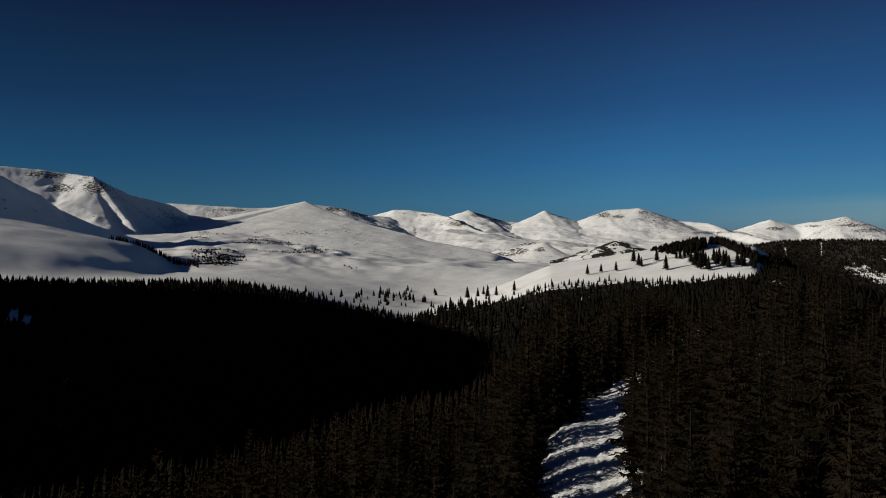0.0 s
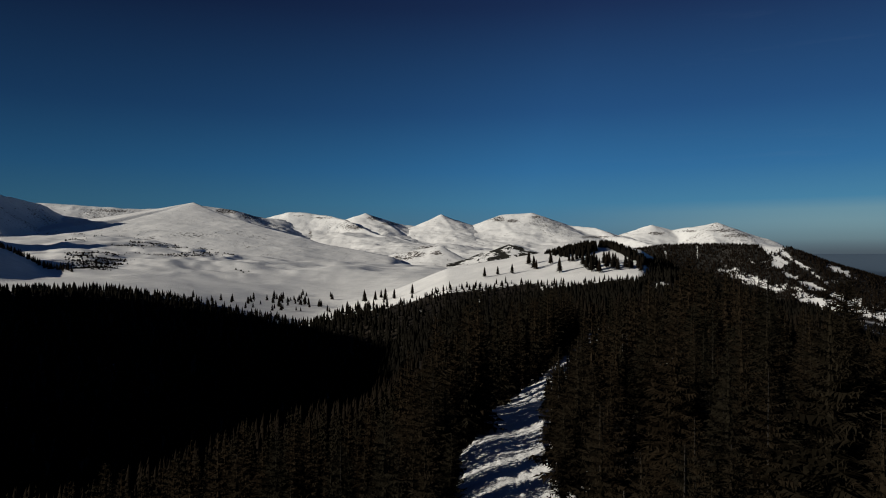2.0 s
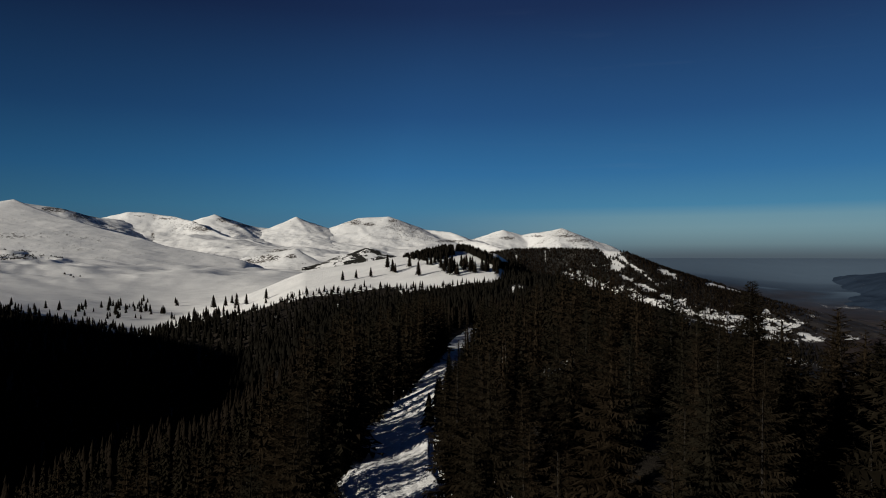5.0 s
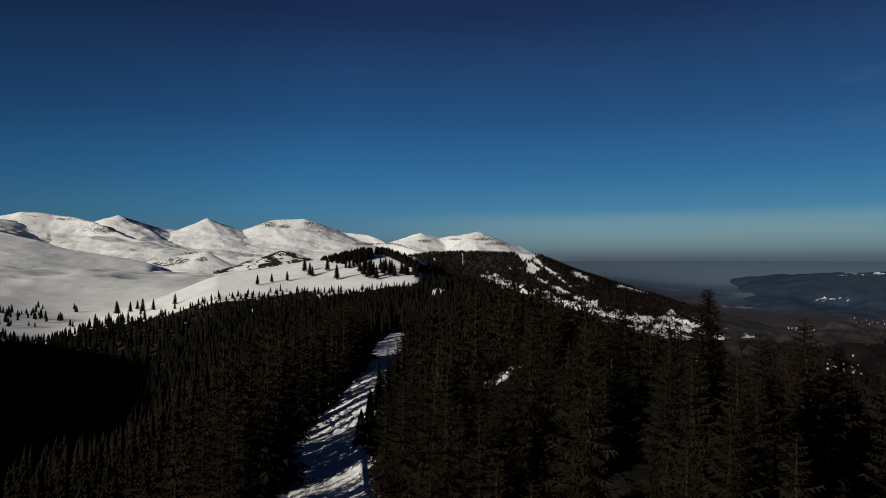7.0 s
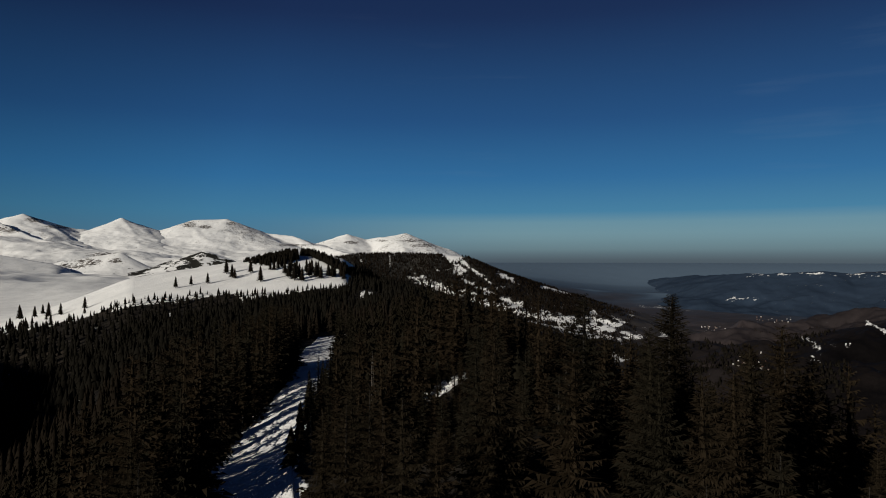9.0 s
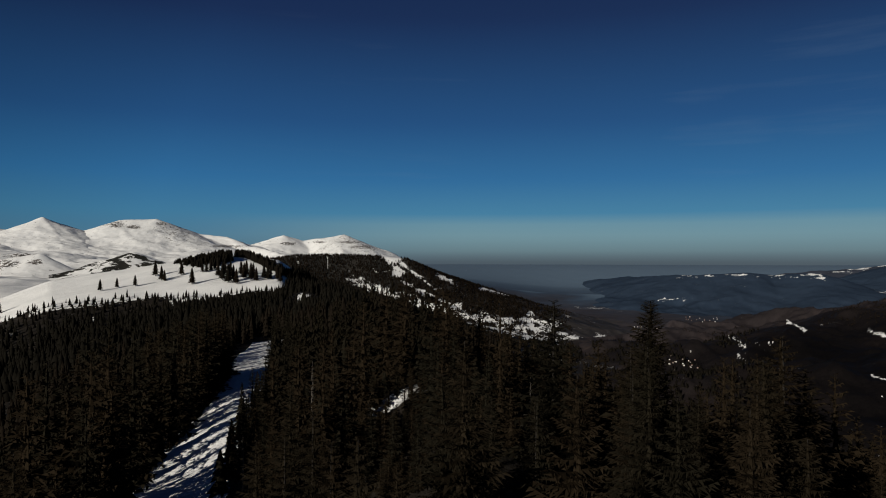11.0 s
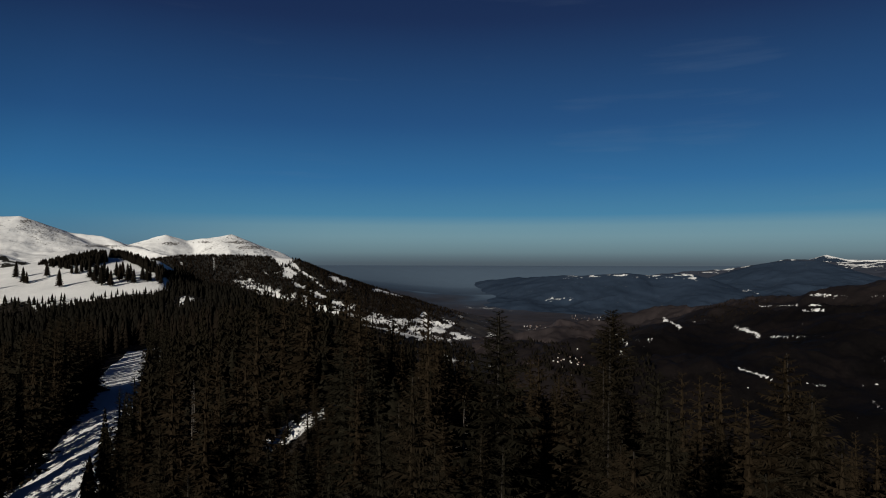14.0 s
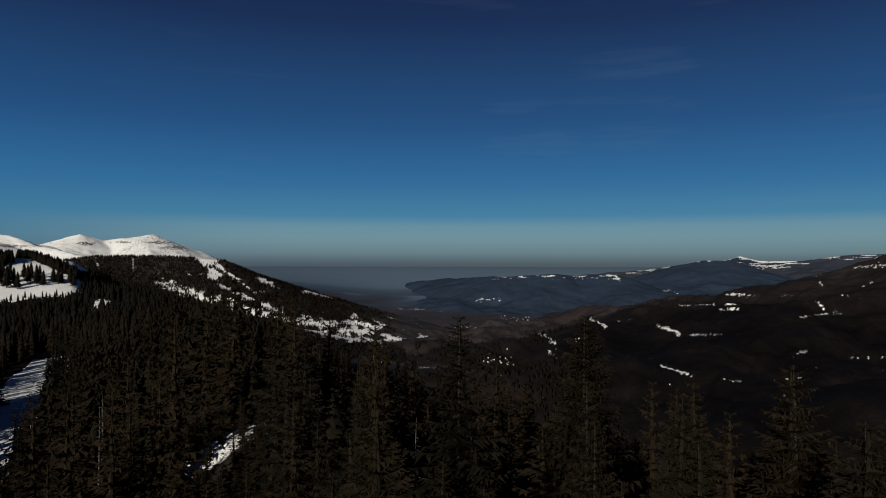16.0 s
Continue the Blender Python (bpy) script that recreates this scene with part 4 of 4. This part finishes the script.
forest("forest", "tall dark spruces lining the snowy forest track", e[:, 0], e[:, 1], ground_height(e[:, 0], e[:, 1]), beside_track(e[:, 0], e[:, 1], g.uniform(9, 13, len(e))), CLOSE_SHAPES, 34, M_NEEDLE, 0.15)
# this row, the clump and the edge growth are added to shade the track
e, g = track_edges(NEAR_R, 120, 36)
e = e[e[:, 0] < track_x(e[:, 1])]
forest("forest", "tall dark spruces along the sunny side of the track", e[:, 0], e[:, 1], ground_height(e[:, 0], e[:, 1]), g.uniform(12, 17, len(e)), CLOSE_SHAPES, 37, M_NEEDLE, 0.17)
e = np.array([(track_x(143 + 2.4 * (k // 4)) - 7.2 - 3.0 * (k % 4) + g.uniform(-0.8, 0.8), 143 + 2.4 * (k // 4) + g.uniform(-1.0, 1.0)) for k in range(52)])
forest("forest", "a clump of tall old spruces beside the track", e[:, 0], e[:, 1], ground_height(e[:, 0], e[:, 1]), g.uniform(12, 16, len(e)), CLOSE_SHAPES, 39, M_NEEDLE, 0.17)
e = []
for k in range(150):
    y = 58 + 0.78 * k
    shaded = 137 < y < 176
    e.append((float(track_x(y)) - g.uniform(5.4, 7.4 if shaded else 6.2), y + g.uniform(-0.5, 0.5), g.uniform(5.0, 9.0) if shaded else g.uniform(1.0, 2.2)))
e = np.array(e)
forest("undergrowth", "young dark spruces along the shaded edge of the track", e[:, 0], e[:, 1], ground_height(e[:, 0], e[:, 1]), e[:, 2], CLOSE_SHAPES, 42, M_NEEDLE, 0.24)
e = np.array([(g.uniform(29, 42), g.uniform(68, 82.5)) for k in range(150)])
e = e[~in_clearing(e[:, 0], e[:, 1])]
forest("undergrowth", "young dark spruces below a small snowy clearing", e[:, 0], e[:, 1], ground_height(e[:, 0], e[:, 1]), g.uniform(1.8, 3.2, len(e)), CLOSE_SHAPES, 49, M_NEEDLE, 0.24)
e = np.array([(41 + g.normal(0, 2.6), 83.8 + g.normal(0, 2.0)) for k in range(16)])
forest("undergrowth", "low young spruces dotted about a small snowy clearing", e[:, 0], e[:, 1], ground_height(e[:, 0], e[:, 1]), g.uniform(1.4, 3.2, len(e)), CLOSE_SHAPES, 43, M_NEEDLE, 0.2)
# the next two groups are added to shade the lower track
e = np.array([(float(track_x(46 + 2.3 * (k // 2))) - 6.5 - 3.6 * (k % 2) + g.uniform(-0.9, 0.9), 46 + 2.3 * (k // 2) + g.uniform(-0.9, 0.9)) for k in range(34)])
forest("forest", "old dark spruces throwing long shadows over the track", e[:, 0], e[:, 1], ground_height(e[:, 0], e[:, 1]), g.uniform(5.5, 10, len(e)), CLOSE_SHAPES, 48, M_NEEDLE, 0.16)
gs = np.random.RandomState(77)
e = np.array([(float(track_x(50 + 1.25 * k)) - 8.5 - 3.2 * (k % 2) + gs.uniform(-0.6, 0.6), 50 + 1.25 * k + gs.uniform(-0.4, 0.4)) for k in range(8)])
forest("forest", "close row of dark spruces shading the lower track", e[:, 0], e[:, 1], ground_height(e[:, 0], e[:, 1]), gs.uniform(9, 12, len(e)), CLOSE_SHAPES, 51, M_NEEDLE, 0.18)
e = np.array([(31.5 + 2.6 * (k % 4) + g.uniform(-0.8, 0.8), 69 + 3.0 * (k // 4) + g.uniform(-0.9, 0.9)) for k in range(16)])
forest("forest", "a stand of dark spruces on the ridge", e[:, 0], e[:, 1], ground_height(e[:, 0], e[:, 1]), sight_cap(e[:, 0], e[:, 1], g.uniform(6, 9, len(e))), CLOSE_SHAPES, 40, M_NEEDLE, 0.19)
mx, my, g = scatter(12, CLOSE_R, MID_R, -48, 110, 4.0)
forest("forest", "dense dark spruce forest on the snowy ridge", mx, my, ground_height(mx, my), beside_track(mx, my, g.uniform(6.5, 12.5, len(mx))), MID_SHAPES, 13, M_NEEDLE, 0.155)
ux, uy, g = scatter(21, 8, 42, -45, 108, 5.0)
forest("undergrowth", "young dark spruces between the tall ones", ux, uy, ground_height(ux, uy), g.uniform(2.5, 5.5, len(ux)), CLOSE_SHAPES[:3], 38, M_NEEDLE, 0.26)
yx, yy, g = scatter(22, 42, 110, -45, 108, 4.1)
forest("undergrowth", "young dark spruces filling the gaps of the forest", yx, yy, ground_height(yx, yy), sight_cap(yx, yy, g.uniform(2.5, 5.5, len(yx))), LATE_SHAPES, 23, M_NEEDLE, 0.26)
lx, ly, g = scatter(16, MID_R, LATE_R, -48, 110, 4.3)
forest("forest", "dark spruce forest covering the ridge and its flanks", lx, ly, ground_height(lx, ly), g.uniform(6.5, 13, len(lx)), LATE_SHAPES, 17, M_NEEDLE_FAR, 0.165)
fx, fy, g = scatter(14, LATE_R, 1040, -37, 92, 6.6)
m = (polar(fx, fy)[0] < 31) | (np.hypot(fx, fy) < 620)
fx, fy = fx[m], fy[m]
low = (np.abs(polar(fx, fy)[0] - 26.2) < 1.2) & (np.abs(np.hypot(fx, fy) - 440) < 45)
forest("forest", "dark spruce forest filling the shaded valley slope", fx, fy, ground_height(fx, fy), g.uniform(6, 13, len(fx)) * np.where(low, 0.5, 1.0) * np.clip(1.0 - 0.4 * (np.hypot(fx, fy) - wood_edge(polar(fx, fy)[0]) + 120) / 100 * np.clip(polar(fx, fy)[0] / 4, 0.3, 1), 0.6, 1.0), FAR_SHAPES, 15, M_NEEDLE_FAR, 0.23)


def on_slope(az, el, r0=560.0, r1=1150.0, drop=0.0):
    """Where the sight line from the camera's start, at this bearing and elevation, first meets the land."""
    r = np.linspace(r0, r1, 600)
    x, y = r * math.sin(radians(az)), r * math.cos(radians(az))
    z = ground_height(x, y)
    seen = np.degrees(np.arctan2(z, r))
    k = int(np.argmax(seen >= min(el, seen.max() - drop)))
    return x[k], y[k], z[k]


LONE_SHAPES = []
for k in range(4):
    co, fc = tier_tree(9, 7, 70 + k)
    me = mesh_from("crown", co * (0.27, 0.27, 1.0), fc)
    me.materials.append(M_NEEDLE_FAR)
    tm = mesh_from("trunk", *tube([(0, 0, -0.05), (0, 0, 0.2), (0, 0, 0.8)], [0.022, 0.018, 0.006], 6))
    LONE_SHAPES.append((tm, me))


def lone_spruce(x, y, z, height, k, label, group):
    ob = new("spruce_tree")
    ob.matrix_world = Matrix.LocRotScale((x, y, z), Euler((0, 0, k * 1.7)), (height, height, height))
    tagged(ob, label, "tree", group)
    part("trunk", LONE_SHAPES[k % 4][0], M_BARK, ob)
    part("crown", LONE_SHAPES[k % 4][1], M_NEEDLE_FAR, ob)
    return ob


# these and the snowfield trees below are placed to fit the camera's view
HILL_TREES = [(15.8, -1.15, 13), (16.2, -1.5, 12), (16.4, -1.55, 9), (17.6, -1.1, 12), (18.3, -1.8, 13), (19.1, -0.9, 8), (19.4, -0.9, 9), (19.7, -0.8, 10), (20.0, -0.7, 10), (20.2, -1.2, 12),
              (20.5, -1.5, 14), (20.7, -1.1, 14), (20.9, -1.7, 15), (21.1, -1.3, 14), (21.3, -1.6, 13), (21.5, -1.8, 12), (21.9, -1.1, 12), (22.1, -1.4, 13), (22.3, -1.2, 13), (22.6, -1.5, 14),
              (22.8, -1.3, 12), (23.0, -1.6, 11), (23.6, -1.4, 12), (23.9, -1.5, 13), (24.1, -1.4, 9), (24.6, -1.5, 13), (24.8, -1.7, 10), (13.2, -2.0, 8), (12.1, -2.2, 9), (14.4, -1.9, 9)]
for k, (az, el, h) in enumerate(HILL_TREES):
    lone_spruce(*on_slope(az, el), h * 1.15, k, "single dark spruce on a sunlit snow slope", "lone spruces on the snow hill")
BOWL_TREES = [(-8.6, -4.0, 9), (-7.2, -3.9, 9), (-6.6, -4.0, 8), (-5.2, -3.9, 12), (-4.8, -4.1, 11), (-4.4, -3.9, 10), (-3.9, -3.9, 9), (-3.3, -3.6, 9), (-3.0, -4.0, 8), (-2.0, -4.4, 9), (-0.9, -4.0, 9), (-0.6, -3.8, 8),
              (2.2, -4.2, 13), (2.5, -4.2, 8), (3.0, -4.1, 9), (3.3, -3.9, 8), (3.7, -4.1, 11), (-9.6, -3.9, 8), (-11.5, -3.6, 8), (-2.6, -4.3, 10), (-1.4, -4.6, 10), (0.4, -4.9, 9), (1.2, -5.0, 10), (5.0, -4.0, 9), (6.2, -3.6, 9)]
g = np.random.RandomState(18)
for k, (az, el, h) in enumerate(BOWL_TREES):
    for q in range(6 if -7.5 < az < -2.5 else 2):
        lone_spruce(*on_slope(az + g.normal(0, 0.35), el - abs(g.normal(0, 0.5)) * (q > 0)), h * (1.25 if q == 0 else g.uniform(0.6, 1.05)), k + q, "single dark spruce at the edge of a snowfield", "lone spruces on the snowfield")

# the belts of trees along the hill's crest
g = np.random.RandomState(19)
bx, by = [], []
for k in range(1000):
    if k < 700:
        az = 21.3 - 4.2 * g.beta(1.1, 1.5)
        deep = (0.5 + 0.1 * math.sin(az * 5.1) + 0.1 * math.sin(az * 13.7)) * min(1.0, (az - 16.6) / 1.6) * min(1.0, (21.7 - az) / 0.9)
        drop, el = 0.02 + g.uniform(0, 1) ** 1.3 * max(0.1, deep) * 1.1, 9.0
    else:
        az = g.uniform(21.6, 26.5)
        drop, el = 0.02, 0.8 - (az - 21.6) * 0.47 - g.uniform(0, 0.2 + 0.06 * (az - 21.6))
    x, y, z = on_slope(az, el, drop=drop)
    bx.append(x), by.append(y)
bx, by = np.array(bx), np.array(by)
forest("tree_belt", "belts of dark spruces along the crest of the snow hill", bx, by, ground_height(bx, by), g.uniform(3.5, 10.5, len(bx)) * np.clip(0.4 + 0.17 * (polar(bx, by)[0] - 17), 0.4, 1), [tier_tree(5, 5, s) for s in range(5)], 20, M_NEEDLE_FAR, 0.3)

# firs on the wooded mountain
g = np.random.RandomState(23)
n = 36000
az, r = g.uniform(24, 50, n), g.uniform(1350, 2420, n)
x, y = r * np.sin(np.radians(az)), r * np.cos(np.radians(az))
z = fir_height(x, y)
m = (fir_woods(x, y, z) > g.uniform(0.03, 0.95, n)) & (z > ground_height(x, y)) & (az < 45 + 5 * g.rand(n) ** 2)
forest("forest", "dark firs covering the far wooded mountain", x[m], y[m], z[m], g.uniform(5, 9.5, int(m.sum())), [tier_tree(1, 3, s) for s in range(4)], 24, M_NEEDLE_FAR, 0.24)

# the tall spruces that stand over the others on the shoulder of the ridge
for az, r, h in ((35.2, 70.2, 13.7), (33.9, 55, 12.4), (38.5, 62, 12.8), (41.5, 66, 11.5), (30.6, 72, 11.5)):
    x, y, _ = place(az, r)
    tall = spruce(6 if h > 13 else 0, x, y, float(ground_height(np.array(x), np.array(y))), h / 14.0, az, "tall dark spruce rising above its neighbours", "tall spruces of the ridge")
    tall.scale = (tall.scale[0] * 1.3, tall.scale[1] * 1.3, tall.scale[2])

for x, y, h in ((39.7, 83.7, 2.8), (40.7, 83.0, 2.5), (38.6, 84.9, 2.2), (42.6, 82.3, 2.9)):
    spruce(5, x, y, float(ground_height(np.array(x), np.array(y))), h / 8.5, x, "young dark spruce in a small snowy clearing", "young spruces of the clearing")

# dwarf pines in belts fitted to the camera's view over the foot of the snow plateau, and on the knoll
g = np.random.RandomState(43)
n = 20000
az, r = g.uniform(-20.5, -5.0, n), g.uniform(1420, 3100, n)
x, y = r * np.sin(np.radians(az)), r * np.cos(np.radians(az))
z = ground_height(x, y)
el = np.degrees(np.arctan2(z, r))
belt = 0.5 * np.exp(-((el + 0.15) / 0.12) ** 2) + 0.45 * np.exp(-((el - 0.55) / 0.08) ** 2) + 1.25 * np.exp(-((az + 18.2) / 1.6) ** 2 - ((el + 1.0) / 0.45) ** 2)
m = 1.1 * fbm(x, y, 130, 4, 44) + belt - 0.22 - 0.05 * np.maximum(0, az + 11) > g.uniform(0.0, 0.9, n)
forest("dwarf_pines", "dark dwarf pines scattered in belts over a snow plateau", x[m], y[m], z[m], g.uniform(1.8, 5.0, int(m.sum())), [tier_tree(2, 5, s) for s in range(4)], 45, M_NEEDLE_FAR, 0.6)

# a line of spruces down the end of the even slope
g = np.random.RandomState(29)
t = g.uniform(0, 1, 150)
az = -26.2 + 6.2 * t + g.normal(0, 0.14, 150)
r = 1670 - 280 * t + g.normal(0, 14, 150)
x, y = r * np.sin(np.radians(az)), r * np.cos(np.radians(az))
forest("tree_belt", "a line of dark spruces down a snowy spur", x, y, ground_height(x, y), g.uniform(7, 14, 150), LATE_SHAPES, 30, M_NEEDLE_FAR, 0.22)


# scattered woods of the valley and of the hills beyond
g = np.random.RandomState(27)
n = 9000
az, r = g.uniform(30, 64, n), g.uniform(560, 1700, n)
x, y = r * np.sin(np.radians(az)), r * np.cos(np.radians(az))
z = np.where(az > 51, np.maximum(ground_height(x, y), hills_height(x, y)), ground_height(x, y))
m = (fbm(x, y, 120, 4, 28) > -0.12) & ((az > 51) | (hills_height(x, y) < z)) & (fir_height(x, y) < z)
forest("forest", "dark mixed woods on the valley floor", x[m], y[m], z[m], g.uniform(5, 11, int(m.sum())), [tier_tree(1, 3, s) for s in range(4)], 31, M_NEEDLE_FAR, 0.3)
n = 9000
az, r = g.uniform(58, 92, n), g.uniform(900, 1990, n)
x, y = r * np.sin(np.radians(az)), r * np.cos(np.radians(az))
z = hills_height(x, y)
m = (patchy_woods(x, y, z) > 0.8) & (fbm(x, y, 140, 4, 29) > 0.1) & (z > ground_height(x, y)) & (r > 1500)
forest("forest", "dark woods on the hills across the valley", x[m], y[m], z[m], g.uniform(3, 5.5, int(m.sum())), [tier_tree(1, 3, s) for s in range(4)], 32, M_NEEDLE_FAR, 0.35)

# ---- villages in the valley ----
M_WALL, n, l, b = material("house_wall", 0.9)
tone = n.new("ShaderNodeObjectInfo").outputs["Random"]
l.new(ramp_node(n, l, tone, [(0.0, (0.2, 0.18, 0.16)), (0.5, (0.1, 0.08, 0.065)), (1.0, (0.28, 0.27, 0.25))]), b.inputs["Base Color"])
M_ROOF, n, l, b = material("house_roof", 0.8)
tone = n.new("ShaderNodeObjectInfo").outputs["Random"]
l.new(ramp_node(n, l, tone, [(0.0, (0.7, 0.7, 0.7)), (0.55, (0.62, 0.6, 0.58)), (0.6, (0.2, 0.08, 0.06)), (1.0, (0.12, 0.1, 0.09))]), b.inputs["Base Color"])


def prism(w, d, z0, z1, ridge_z=None, over=0.0):
    w, d = w / 2 + over, d / 2 + over
    co = [(-w, -d, z0), (w, -d, z0), (w, d, z0), (-w, d, z0)]
    if ridge_z is None:
        co += [(-w, -d, z1), (w, -d, z1), (w, d, z1), (-w, d, z1)]
        return mesh_from("wall", co, [(0, 1, 5, 4), (1, 2, 6, 5), (2, 3, 7, 6), (3, 0, 4, 7)])
    co += [(-w, 0, ridge_z), (w, 0, ridge_z)]
    tri = [(0, 1, 5), (0, 5, 4), (2, 3, 4), (2, 4, 5), (0, 4, 3), (1, 2, 5), (0, 3, 2), (0, 2, 1)]
    return mesh_from("roof", co, tri)


HOUSE_WALL, HOUSE_ROOF = prism(9, 7, -1.5, 4.5), prism(9, 7, 4.5, 0, 8.0, 0.6)


def house(x, y, z, scale, turn, label, group):
    ob = new("house")
    ob.matrix_world = Matrix.LocRotScale((x, y, z), Euler((0, 0, turn)), (scale, scale, scale))
    tagged(ob, label, "house", group)
    part("wall", HOUSE_WALL, M_WALL, ob)
    part("roof", HOUSE_ROOF, M_ROOF, ob)
    return ob


def on_land(az, el, r0, r1):
    """Where a sight line from the camera's start meets the valley."""
    r = np.linspace(r0, r1, 160)
    x, y = r * math.sin(radians(az)), r * math.cos(radians(az))
    z = np.maximum(np.maximum(ground_height(x, y), fir_height(x, y)), hills_height(x, y))
    seen = np.degrees(np.arctan2(z, r)) >= el
    k = int(np.argmax(seen)) if seen.any() else -1
    return x[k], y[k], z[k]


g = np.random.RandomState(41)
for az, el, wide, high, n, r0, r1, scale in ((57.4, -7.9, 1.6, 0.5, 24, 900, 1900, 0.28), (57.6, -3.5, 1.2, 0.3, 40, 2000, 4300, 0.34), (59.8, -4.6, 1.6, 0.4, 16, 2100, 4000, 0.34), (55.0, -5.3, 1.2, 0.2, 14, 1500, 4000, 0.34)):
    for k in range(n):
        x, y, z = on_land(az + g.normal(0, wide / 2), el + g.normal(0, high / 2), r0, r1)
        house(x, y, z, scale * g.uniform(0.8, 1.25), g.uniform(0, 3.14), "small pale house with a pitched roof in the valley", "houses of the valley villages")
